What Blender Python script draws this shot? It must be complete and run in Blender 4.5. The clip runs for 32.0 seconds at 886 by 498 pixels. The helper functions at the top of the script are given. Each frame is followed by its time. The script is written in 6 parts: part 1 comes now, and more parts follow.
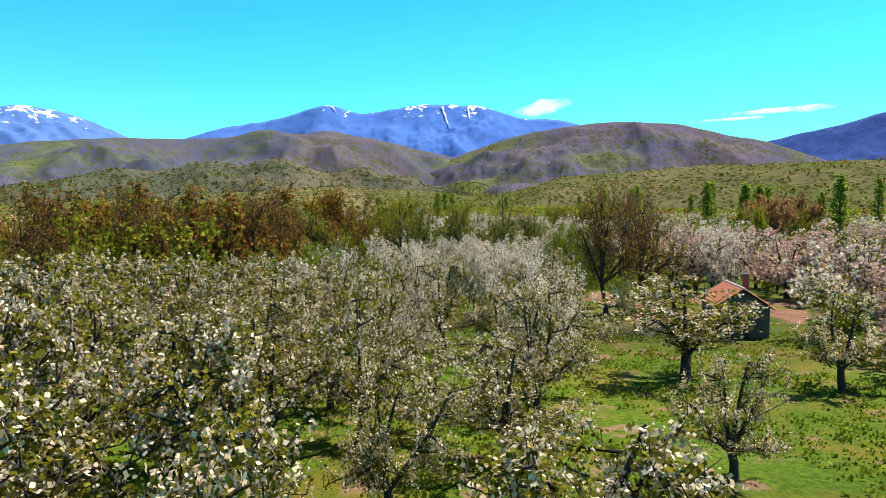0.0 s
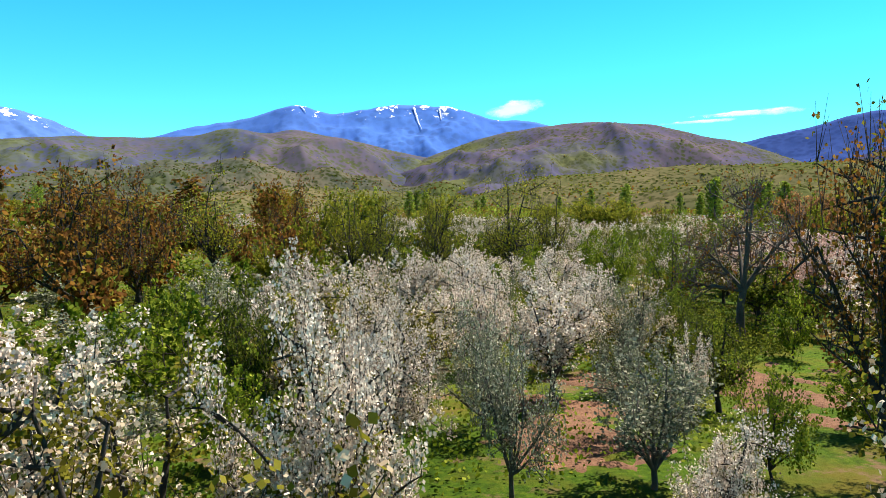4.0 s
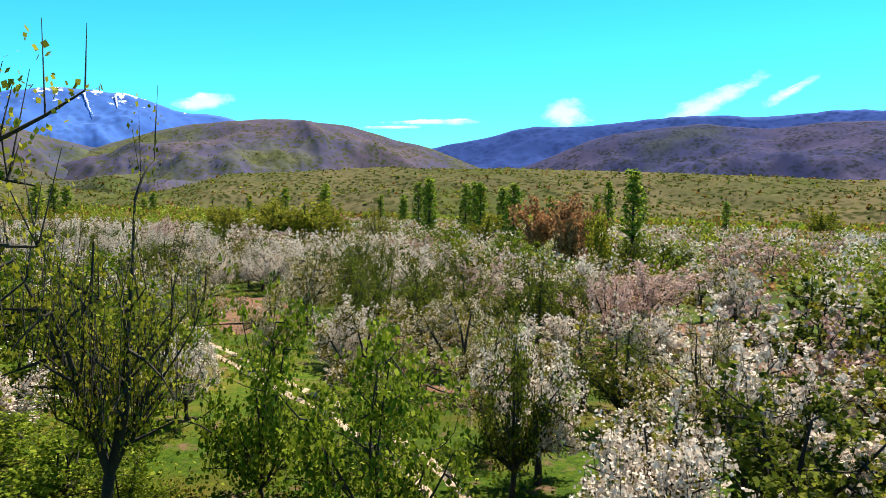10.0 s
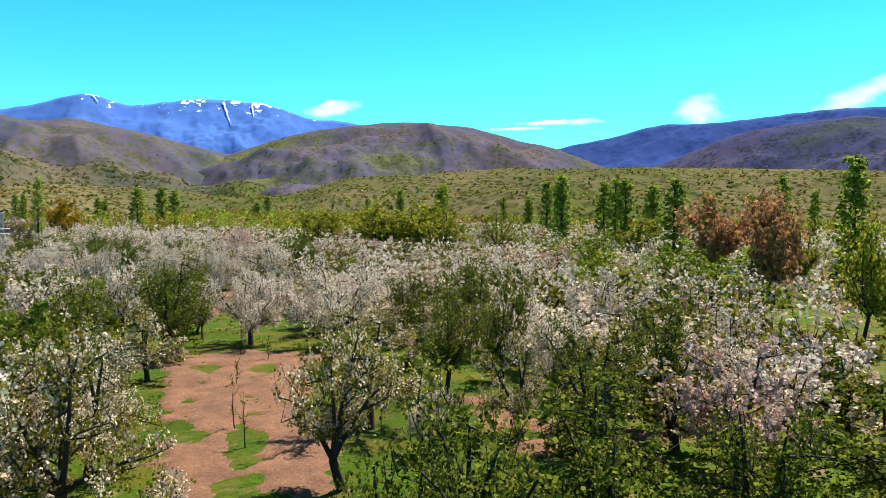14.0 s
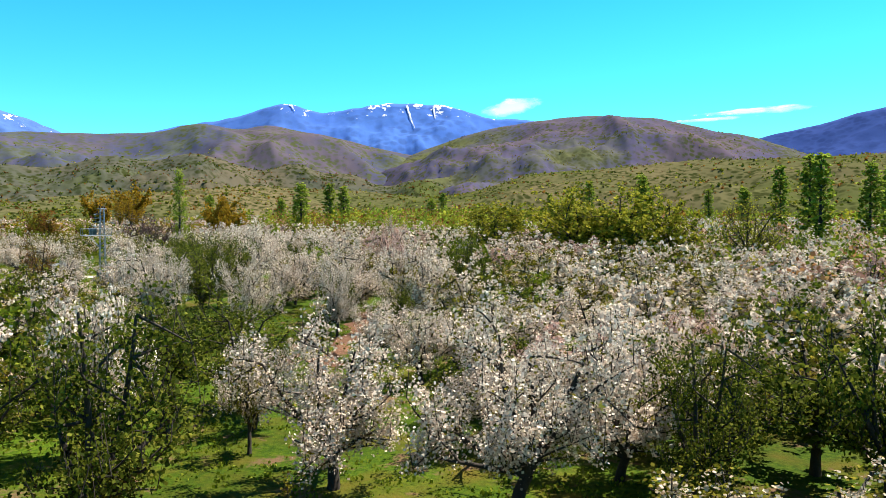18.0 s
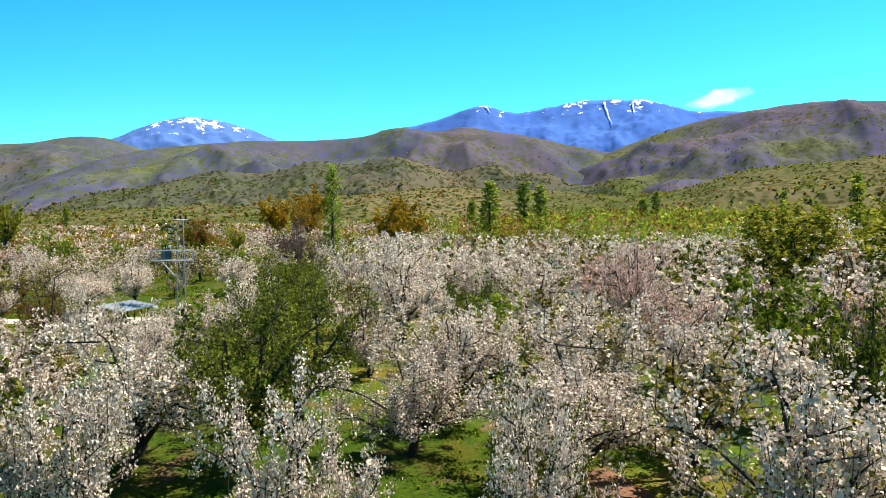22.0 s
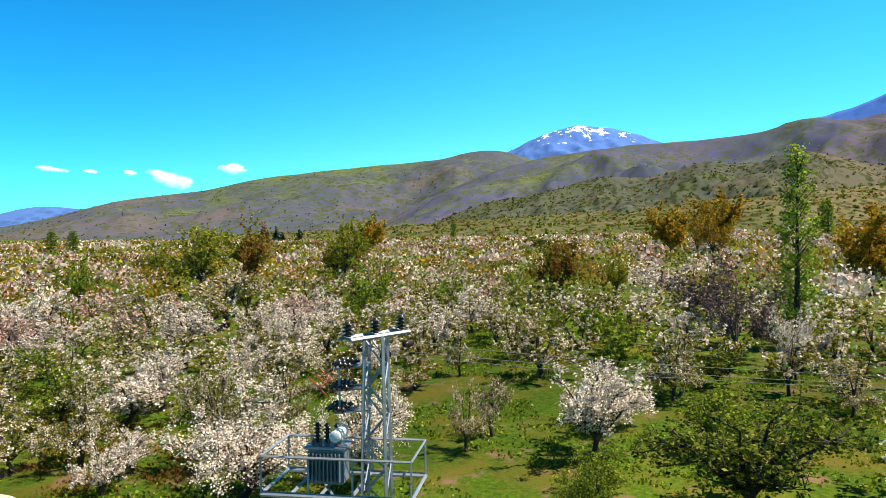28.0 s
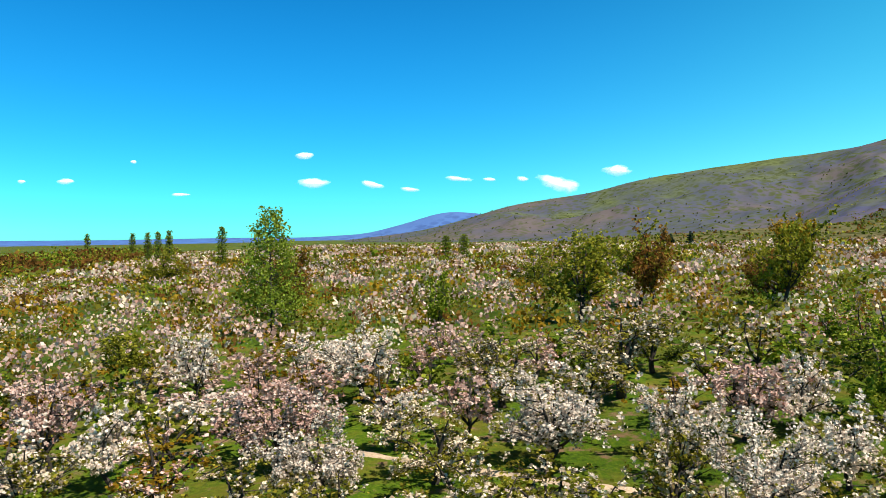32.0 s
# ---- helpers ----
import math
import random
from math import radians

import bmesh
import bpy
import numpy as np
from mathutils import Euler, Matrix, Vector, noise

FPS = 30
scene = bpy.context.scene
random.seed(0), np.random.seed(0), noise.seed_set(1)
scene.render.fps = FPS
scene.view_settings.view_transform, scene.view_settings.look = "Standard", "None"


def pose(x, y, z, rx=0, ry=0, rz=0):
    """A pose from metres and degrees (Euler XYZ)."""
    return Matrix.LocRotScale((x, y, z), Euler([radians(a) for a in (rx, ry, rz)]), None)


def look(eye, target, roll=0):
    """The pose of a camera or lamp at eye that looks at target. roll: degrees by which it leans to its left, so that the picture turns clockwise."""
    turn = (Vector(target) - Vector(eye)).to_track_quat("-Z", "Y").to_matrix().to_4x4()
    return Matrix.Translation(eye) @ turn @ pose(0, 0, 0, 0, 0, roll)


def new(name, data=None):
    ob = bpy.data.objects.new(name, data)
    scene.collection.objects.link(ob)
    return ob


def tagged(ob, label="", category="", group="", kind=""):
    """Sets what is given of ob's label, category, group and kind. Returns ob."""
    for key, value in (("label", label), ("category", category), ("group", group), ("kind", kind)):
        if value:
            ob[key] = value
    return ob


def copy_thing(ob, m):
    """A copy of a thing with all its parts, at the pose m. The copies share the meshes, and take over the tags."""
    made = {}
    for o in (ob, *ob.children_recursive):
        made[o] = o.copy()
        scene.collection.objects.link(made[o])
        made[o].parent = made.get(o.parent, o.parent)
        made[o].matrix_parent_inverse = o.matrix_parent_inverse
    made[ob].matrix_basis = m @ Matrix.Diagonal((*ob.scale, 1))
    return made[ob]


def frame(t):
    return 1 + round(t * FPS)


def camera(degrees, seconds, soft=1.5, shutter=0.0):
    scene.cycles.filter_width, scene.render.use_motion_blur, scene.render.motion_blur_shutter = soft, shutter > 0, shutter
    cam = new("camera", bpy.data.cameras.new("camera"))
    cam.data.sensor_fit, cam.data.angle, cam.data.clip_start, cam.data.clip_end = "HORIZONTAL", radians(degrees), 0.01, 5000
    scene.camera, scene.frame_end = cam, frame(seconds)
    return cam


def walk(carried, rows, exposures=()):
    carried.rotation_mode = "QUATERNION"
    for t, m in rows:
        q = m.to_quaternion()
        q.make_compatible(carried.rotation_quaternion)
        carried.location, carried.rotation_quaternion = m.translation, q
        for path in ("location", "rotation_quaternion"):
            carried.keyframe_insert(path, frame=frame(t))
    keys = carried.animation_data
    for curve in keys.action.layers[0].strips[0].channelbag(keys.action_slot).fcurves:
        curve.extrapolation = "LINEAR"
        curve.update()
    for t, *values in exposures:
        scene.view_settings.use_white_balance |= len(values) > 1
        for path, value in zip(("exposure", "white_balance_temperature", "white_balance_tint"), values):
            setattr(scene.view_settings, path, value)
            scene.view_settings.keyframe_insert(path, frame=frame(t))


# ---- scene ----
cam = camera(63.0, 32.0, 0.55)
PATH = [
    (0.0, pose(3.95, -55.00, 8.00, 87.80, -0.30, 4.30)),
    (0.5, pose(3.47, -48.55, 8.00, 87.80, -0.30, 4.25)),
    (1.0, pose(3.03, -42.15, 8.00, 87.80, -0.30, 4.20)),
    (1.5, pose(2.56, -35.95, 8.00, 87.80, -0.30, 4.20)),
    (2.0, pose(2.12, -29.85, 8.02, 87.80, -0.30, 4.15)),
    (2.5, pose(1.50, -23.85, 8.03, 87.80, -0.30, 4.10)),
    (4.5, pose(0.00, 0.00, 8.08, 88.00, -0.30, 0.00)),
    (5.0, pose(0.30, 6.00, 8.08, 88.00, -0.30, -2.50)),
    (5.5, pose(0.30, 12.30, 8.08, 88.00, -0.30, -3.70)),
    (6.0, pose(0.90, 18.30, 8.38, 88.10, -0.30, -5.00)),
    (6.5, pose(1.20, 24.30, 8.38, 88.00, -0.40, -7.20)),
    (7.0, pose(2.10, 30.30, 8.38, 88.00, -0.50, -9.70)),
    (7.5, pose(3.30, 35.70, 8.68, 88.10, -0.50, -12.50)),
    (8.0, pose(4.50, 41.40, 8.68, 88.10, -0.60, -15.30)),
    (8.5, pose(6.00, 46.80, 8.98, 88.10, -0.70, -17.90)),
    (9.0, pose(7.80, 51.90, 9.28, 88.10, -0.70, -20.00)),
    (9.5, pose(9.90, 57.30, 9.88, 88.20, -0.60, -21.60)),
    (10.0, pose(11.70, 62.70, 10.48, 88.20, -0.70, -21.80)),
    (10.5, pose(13.50, 67.80, 10.78, 88.20, -0.70, -21.80)),
    (11.0, pose(15.60, 72.90, 11.38, 88.30, -0.70, -21.80)),
    (11.5, pose(17.40, 77.70, 11.38, 88.30, -0.70, -21.50)),
    (12.0, pose(19.20, 82.80, 11.68, 88.30, -0.70, -19.60)),
    (12.5, pose(20.40, 87.90, 11.68, 88.30, -0.70, -17.50)),
    (13.0, pose(21.90, 93.00, 11.68, 88.30, -0.60, -15.60)),
    (13.5, pose(23.10, 98.40, 11.68, 88.30, -0.60, -13.90)),
    (14.0, pose(24.00, 103.50, 11.68, 88.30, -0.60, -12.10)),
    (14.5, pose(24.90, 108.90, 11.68, 88.30, -0.60, -9.80)),
    (16.5, pose(26.70, 130.50, 11.38, 88.20, -0.30, -2.80)),
    (17.0, pose(26.70, 136.50, 11.38, 88.10, -0.30, -1.20)),
    (17.5, pose(26.70, 142.20, 11.38, 88.20, -0.30, 0.40)),
    (18.0, pose(26.40, 148.20, 11.38, 88.10, -0.20, 2.00)),
    (18.5, pose(25.80, 154.20, 11.38, 88.10, -0.20, 3.30)),
    (19.0, pose(25.20, 160.20, 11.38, 88.10, -0.20, 4.80)),
    (19.5, pose(24.60, 166.20, 11.38, 88.10, -0.10, 6.60)),
    (20.0, pose(23.40, 172.50, 11.98, 88.00, -0.10, 8.40)),
    (20.5, pose(22.20, 178.50, 12.28, 88.00, -0.10, 10.40)),
    (21.0, pose(21.00, 184.20, 12.58, 88.00, 0.00, 12.70)),
    (21.5, pose(19.50, 190.20, 12.88, 88.00, -0.10, 15.00)),
    (22.0, pose(17.40, 195.60, 13.18, 88.10, 0.00, 17.30)),
    (22.5, pose(15.60, 201.30, 13.48, 88.10, 0.10, 19.60)),
    (23.0, pose(13.50, 206.40, 13.78, 88.20, 0.10, 22.00)),
    (23.5, pose(11.10, 211.50, 14.08, 88.20, 0.10, 24.40)),
    (24.0, pose(8.70, 216.30, 14.08, 88.30, 0.10, 26.80)),
    (24.5, pose(6.30, 220.80, 14.38, 88.30, 0.20, 28.90)),
    (25.0, pose(3.60, 225.00, 14.98, 88.30, 0.20, 31.20)),
    (25.5, pose(0.90, 229.20, 15.28, 88.40, 0.30, 33.50)),
    (27.5, pose(-11.10, 243.00, 16.18, 88.50, 0.40, 43.80)),
    (28.0, pose(-14.70, 246.30, 16.48, 88.60, 0.40, 47.10)),
    (28.5, pose(-18.30, 249.30, 16.48, 88.60, 0.40, 51.00)),
    (29.0, pose(-22.20, 252.00, 16.48, 88.70, 0.50, 55.10)),
    (29.5, pose(-26.40, 254.40, 16.78, 88.80, 0.60, 59.30)),
    (30.0, pose(-30.60, 256.50, 16.78, 88.90, 0.70, 63.30)),
    (30.5, pose(-35.10, 258.30, 16.78, 88.90, 0.70, 67.30)),
    (31.0, pose(-39.90, 260.10, 17.08, 89.00, 0.70, 71.30)),
    (31.5, pose(-44.70, 261.30, 17.08, 89.00, 0.80, 74.50)),
    (32.0, pose(-49.50, 262.50, 17.38, 89.00, 0.80, 76.80)),
]
walk(cam, PATH, [(0.0, 1.22), (23.0, 1.22), (28.0, 1.08), (32.0, 0.85)])
SUN_BEARING, SUN_HEIGHT = -52.0, 58.0      # degrees left of +y, degrees up


# ---- light ----
def build_light():
    sun = new("sun", bpy.data.lights.new("sun", "SUN"))
    sun.data.energy, sun.data.angle, sun.data.color = 5.0, radians(0.55), (1.0, 0.90, 0.75)
    b, e = radians(SUN_BEARING), radians(SUN_HEIGHT)
    away = Vector((-math.sin(b) * math.cos(e), math.cos(b) * math.cos(e), math.sin(e)))
    sun.matrix_world = look(away * 100, (0, 0, 0))
    world = bpy.data.worlds.new("sky")
    world.use_nodes = True
    scene.world = world
    n, l = world.node_tree.nodes, world.node_tree.links
    n.clear()
    sky = n.new("ShaderNodeTexSky")
    sky.sky_type, sky.sun_disc = "NISHITA", False
    sky.sun_elevation, sky.sun_rotation = e, radians(-SUN_BEARING)
    sky.altitude, sky.air_density, sky.dust_density, sky.ozone_density = 900, 1.0, 0.08, 2.6
    hue = n.new("ShaderNodeHueSaturation")
    hue.inputs["Hue"].default_value, hue.inputs["Saturation"].default_value = 0.485, 1.35
    tint = n.new("ShaderNodeMix")
    tint.data_type, tint.blend_type = "RGBA", "MULTIPLY"
    tint.inputs[0].default_value, tint.inputs[7].default_value = 1.0, (0.48, 1.22, 1.10, 1)
    # deeper blue on the side away from the sun
    co, dot, span = n.new("ShaderNodeTexCoord"), n.new("ShaderNodeVectorMath"), n.new("ShaderNodeMapRange")
    dot.operation = "DOT_PRODUCT"
    dot.inputs[1].default_value = (-0.95, -0.1, 0.28)
    span.interpolation_type = "SMOOTHSTEP"
    span.inputs[1].default_value, span.inputs[2].default_value = 0.5, 1.05
    deep = n.new("ShaderNodeMix")
    deep.data_type = "RGBA"
    deep.inputs[6].default_value, deep.inputs[7].default_value = (0.48, 1.22, 1.10, 1), (0.12, 0.80, 1.09, 1)
    l.new(co.outputs["Generated"], dot.inputs[0])
    l.new(dot.outputs["Value"], span.inputs[0])
    l.new(span.outputs[0], deep.inputs[0])
    l.new(deep.outputs[2], tint.inputs[7])
    back, out = n.new("ShaderNodeBackground"), n.new("ShaderNodeOutputWorld")
    back.inputs["Strength"].default_value = 0.088
    l.new(sky.outputs[0], hue.inputs["Color"])
    l.new(hue.outputs[0], tint.inputs[6])
    # and darker overhead, as in thin dry air
    up, high = n.new("ShaderNodeSeparateXYZ"), n.new("ShaderNodeMapRange")
    high.interpolation_type = "SMOOTHSTEP"
    high.inputs[1].default_value, high.inputs[2].default_value = 0.22, 0.75
    high.inputs[3].default_value, high.inputs[4].default_value = 1.0, 0.28
    fade = n.new("ShaderNodeMix")
    fade.data_type, fade.blend_type = "RGBA", "MULTIPLY"
    fade.inputs[0].default_value = 1.0
    l.new(co.outputs["Generated"], up.inputs[0])
    l.new(up.outputs[2], high.inputs[0])
    l.new(tint.outputs[2], fade.inputs[6])
    l.new(high.outputs[0], fade.inputs[7])
    l.new(fade.outputs[2], back.inputs["Color"])
    l.new(back.outputs[0], out.inputs[0])


build_light()


# ---- materials ----
def material(name):
    m = bpy.data.materials.new(name)
    m.use_nodes = True
    nt = m.node_tree
    return m, nt.nodes, nt.links, nt.nodes["Principled BSDF"]


def ramp(n, stops, mode="LINEAR"):
    r = n.new("ShaderNodeValToRGB")
    r.color_ramp.interpolation = mode
    while len(r.color_ramp.elements) < len(stops):
        r.color_ramp.elements.new(0.5)
    for el, (at, c) in zip(r.color_ramp.elements, stops):
        el.position, el.color = at, (*c, 1)
    return r


def noise_node(n, l, scale, detail=4.0, rough=0.6, coord=None):
    t = n.new("ShaderNodeTexNoise")
    t.inputs["Scale"].default_value, t.inputs["Detail"].default_value = scale, detail
    t.inputs["Roughness"].default_value = rough
    if coord is not None:
        l.new(coord, t.inputs["Vector"])
    return t


def mixed(n, l, fac, a, b, kind="MIX"):
    m = n.new("ShaderNodeMix")
    m.data_type, m.blend_type = "RGBA", kind
    for sock, value in ((m.inputs[0], fac), (m.inputs[6], a), (m.inputs[7], b)):
        if isinstance(value, bpy.types.NodeSocket):
            l.new(value, sock)
        else:
            sock.default_value = value if not isinstance(value, tuple) else (*value, 1)
    return m.outputs[2]


def leaf_material(name, stops, thin=0.35, rough=0.8):
    """Petals or leaves: each island its own tone, and each tree a slight shift; light passes partly through."""
    m, n, l, p = material(name)
    geo, info = n.new("ShaderNodeNewGeometry"), n.new("ShaderNodeObjectInfo")
    r = ramp(n, stops)
    l.new(geo.outputs["Random Per Island"], r.inputs[0])
    hs = n.new("ShaderNodeHueSaturation")
    span = n.new("ShaderNodeMapRange")
    span.inputs[3].default_value, span.inputs[4].default_value = 0.82, 1.12
    l.new(info.outputs["Random"], span.inputs[0])
    l.new(span.outputs[0], hs.inputs["Value"])
    l.new(r.outputs[0], hs.inputs["Color"])
    p.inputs["Roughness"].default_value = rough
    p.inputs["Specular IOR Level"].default_value = 0.08
    l.new(hs.outputs[0], p.inputs["Base Color"])
    tr, mx = n.new("ShaderNodeBsdfTranslucent"), n.new("ShaderNodeMixShader")
    l.new(hs.outputs[0], tr.inputs["Color"])
    mx.inputs[0].default_value = thin
    l.new(p.outputs[0], mx.inputs[1])
    l.new(tr.outputs[0], mx.inputs[2])
    l.new(mx.outputs[0], n["Material Output"].inputs[0])
    return m


def plain_material(name, a, b, scale=8.0, rough=0.8, metal=0.0, bump=0.3):
    m, n, l, p = material(name)
    co = n.new("ShaderNodeTexCoord").outputs["Object"]
    t = noise_node(n, l, scale, 6, 0.65, co)
    t2 = noise_node(n, l, scale * 0.13, 3, 0.5, co)
    r = ramp(n, [(0.3, a), (0.7, b)])
    l.new(t.outputs[0], r.inputs[0])
    c = mixed(n, l, t2.outputs[0], r.outputs[0], tuple(0.6 * v for v in a))
    l.new(c, p.inputs["Base Color"])
    p.inputs["Roughness"].default_value, p.inputs["Metallic"].default_value = rough, metal
    if bump:
        bu = n.new("ShaderNodeBump")
        bu.inputs["Strength"].default_value, bu.inputs["Distance"].default_value = bump, 0.02
        l.new(t.outputs[0], bu.inputs["Height"])
        l.new(bu.outputs[0], p.inputs["Normal"])
    return m


BARK = plain_material("bark", (0.018, 0.014, 0.012), (0.060, 0.046, 0.036), 14, 0.9, 0, 0.8)
PALE_BARK = plain_material("grey_bark", (0.06, 0.052, 0.045), (0.16, 0.14, 0.12), 12, 0.9, 0, 0.8)
LEAVES = {
    "white": leaf_material("white_petals", [(0.0, (0.34, 0.26, 0.20)), (0.35, (0.60, 0.51, 0.43)), (1.0, (0.84, 0.75, 0.67))], 0.26),
    "cream": leaf_material("cream_petals", [(0.0, (0.32, 0.23, 0.14)), (0.4, (0.58, 0.48, 0.35)), (1.0, (0.82, 0.72, 0.58))], 0.26),
    "pink": leaf_material("pink_petals", [(0.0, (0.34, 0.19, 0.15)), (0.5, (0.56, 0.38, 0.33)), (1.0, (0.76, 0.60, 0.54))], 0.26),
    "young": leaf_material("young_leaves", [(0.0, (0.070, 0.062, 0.007)), (0.6, (0.170, 0.158, 0.015)), (1.0, (0.32, 0.28, 0.04))], 0.46),
    "green": leaf_material("dark_leaves", [(0.0, (0.028, 0.042, 0.005)), (0.6, (0.090, 0.118, 0.011)), (1.0, (0.24, 0.26, 0.035))], 0.42),
    "bright": leaf_material("bright_leaves", [(0.0, (0.055, 0.092, 0.006)), (0.6, (0.145, 0.200, 0.012)), (1.0, (0.30, 0.34, 0.04))], 0.4),
    "brown": leaf_material("bronze_leaves", [(0.0, (0.0935, 0.0374, 0.0098)), (0.6, (0.2116, 0.0935, 0.0216)), (1.0, (0.2854, 0.1673, 0.0295))], 0.5),
    "yellow": leaf_material("yellow_green_leaves", [(0.0, (0.095, 0.105, 0.009)), (0.6, (0.225, 0.228, 0.018)), (1.0, (0.38, 0.36, 0.045))], 0.45),
    "gold": leaf_material("golden_leaves", [(0.0, (0.1476, 0.0836, 0.0059)), (0.6, (0.3149, 0.187, 0.0118)), (1.0, (0.433, 0.2854, 0.0295))], 0.5),
    "rust": leaf_material("rust_leaves", [(0.0, (0.18, 0.085, 0.040)), (0.6, (0.37, 0.185, 0.085)), (1.0, (0.46, 0.28, 0.11))], 0.4),
    "silver": leaf_material("silver_leaves", [(0.0, (0.0984, 0.1148, 0.0656)), (0.6, (0.2296, 0.246, 0.164)), (1.0, (0.5084, 0.492, 0.3854))], 0.25),
    "poplar": leaf_material("poplar_leaves", [(0.0, (0.10, 0.14, 0.014)), (0.6, (0.21, 0.28, 0.03)), (1.0, (0.34, 0.42, 0.06))], 0.5),
    "conifer": leaf_material("conifer_needles", [(0.0, (0.0066, 0.0164, 0.0098)), (1.0, (0.0246, 0.0451, 0.0246))], 0.15),
    "twig": leaf_material("fine_twigs", [(0.0, (0.0738, 0.041, 0.0426)), (1.0, (0.164, 0.1066, 0.0984))], 0.1),
}


def grass_material():
    m, n, l, p = material("meadow")
    co = n.new("ShaderNodeTexCoord").outputs["Object"]
    fine, mid, wide = noise_node(n, l, 3.0, 8, 0.7, co), noise_node(n, l, 0.22, 5, 0.6, co), noise_node(n, l, 0.025, 4, 0.55, co)
    r = ramp(n, [(0.28, (0.016, 0.036, 0.0014)), (0.5, (0.052, 0.100, 0.0036)), (0.72, (0.120, 0.158, 0.009))])
    l.new(fine.outputs[0], r.inputs[0])
    dry = ramp(n, [(0.46, (0, 0, 0)), (0.66, (1, 1, 1))])
    l.new(mid.outputs[0], dry.inputs[0])
    c = mixed(n, l, dry.outputs[0], r.outputs[0], (0.125, 0.105, 0.015))
    soil = ramp(n, [(0.56, (0, 0, 0)), (0.64, (1, 1, 1))])
    m2 = noise_node(n, l, 0.4, 7, 0.7, co)
    l.new(m2.outputs[0], soil.inputs[0])
    c = mixed(n, l, soil.outputs[0], c, (0.18, 0.11, 0.068))
    big = ramp(n, [(0.42, (0.55, 0.6, 0.5)), (0.6, (1, 1, 1))])
    l.new(wide.outputs[0], big.inputs[0])
    c = mixed(n, l, 1.0, c, big.outputs[0], "MULTIPLY")
    l.new(c, p.inputs["Base Color"])
    p.inputs["Roughness"].default_value = 0.95
    p.inputs["Specular IOR Level"].default_value = 0.1
    bu = n.new("ShaderNodeBump")
    bu.inputs["Strength"].default_value, bu.inputs["Distance"].default_value = 0.8, 0.12
    l.new(fine.outputs[0], bu.inputs["Height"])
    l.new(bu.outputs[0], p.inputs["Normal"])
    return m


def hill_material(name, scrub, soil, blue, dots=0.05, snow=None, bushes=0.45):
    """Scrubby slopes: soil and bushes in clumps, bands in the tone blue, which on the farther hills paints distance
    haze over the rock; on the high massif, snow on the crest and in the gullies.
    """
    m, n, l, p = material(name)
    co = n.new("ShaderNodeTexCoord").outputs["Object"]
    wide, mid = noise_node(n, l, dots * 0.034, 7, 0.62, co), noise_node(n, l, dots * 0.2, 6, 0.6, co)
    vor = n.new("ShaderNodeTexVoronoi")
    vor.inputs["Scale"].default_value = dots
    l.new(co, vor.inputs["Vector"])
    spots = ramp(n, [(0.35, (1, 1, 1)), (0.62, (0, 0, 0))])
    l.new(vor.outputs["Distance"], spots.inputs[0])
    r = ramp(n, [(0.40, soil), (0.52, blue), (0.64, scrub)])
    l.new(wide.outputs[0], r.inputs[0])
    patch = ramp(n, [(0.36, (0, 0, 0)), (0.56, (1, 1, 1))])
    l.new(mid.outputs[0], patch.inputs[0])
    bush = n.new("ShaderNodeMath")
    bush.operation = "MULTIPLY"
    l.new(spots.outputs[0], bush.inputs[0])
    l.new(patch.outputs[0], bush.inputs[1])
    c = mixed(n, l, bush.outputs[0], r.outputs[0], tuple(bushes * v for v in scrub))
    if snow:
        uv = n.new("ShaderNodeUVMap").outputs[0]
        sep = n.new("ShaderNodeSeparateXYZ")
        l.new(uv, sep.inputs[0])
        s = noise_node(n, l, 0.018, 5, 0.62, co)
        add = n.new("ShaderNodeMath")
        add.operation = "MULTIPLY_ADD"
        add.inputs[1].default_value, add.inputs[2].default_value = 0.5, 0.0
        half = n.new("ShaderNodeMath")
        half.operation = "MULTIPLY"
        half.inputs[1].default_value = 0.5
        l.new(sep.outputs[1], half.inputs[0])
        l.new(half.outputs[0], add.inputs[2])
        l.new(s.outputs[0], add.inputs[0])
        cover = ramp(n, [(snow, (0, 0, 0)), (snow + 0.012, (1, 1, 1))])
        l.new(add.outputs[0], cover.inputs[0])
        c = mixed(n, l, cover.outputs[0], c, (0.85, 0.87, 0.9))
    l.new(c, p.inputs["Base Color"])
    p.inputs["Roughness"].default_value = 1.0
    p.inputs["Specular IOR Level"].default_value = 0.0
    bu = n.new("ShaderNodeBump")
    bu.inputs["Strength"].default_value, bu.inputs["Distance"].default_value = 0.45, 0.2 / dots
    l.new(mid.outputs[0], bu.inputs["Height"])
    l.new(bu.outputs[0], p.inputs["Normal"])
    return m


# ---- small helpers ----
def rise(x, y):
    """The valley floor: lowest along the first orchards, then climbing gently to the foot of the hills."""
    hollow = np.interp(y, (-60, 45, 85, 115, 150, 190, 212, 235), (-1.6, -1.5, -0.1, 0.0, -0.5, -0.7, -0.2, 0.0))
    return float(hollow) + 0.05 * min(max(y - 205, 0), 90) + 0.025 * max(0, y - 295) * min(max((x + 700) / 650, 0), 1)


def ground_z(x, y):
    """Height of the ground with its low swells."""
    b = 0.10 * noise.noise((x * 0.15, y * 0.15, 1)) + 0.25 * noise.noise((x * 0.03, y * 0.03, 4))
    return rise(x, min(y, 1000)) + b - 0.6 * (math.hypot(x, y - 130) > 400)


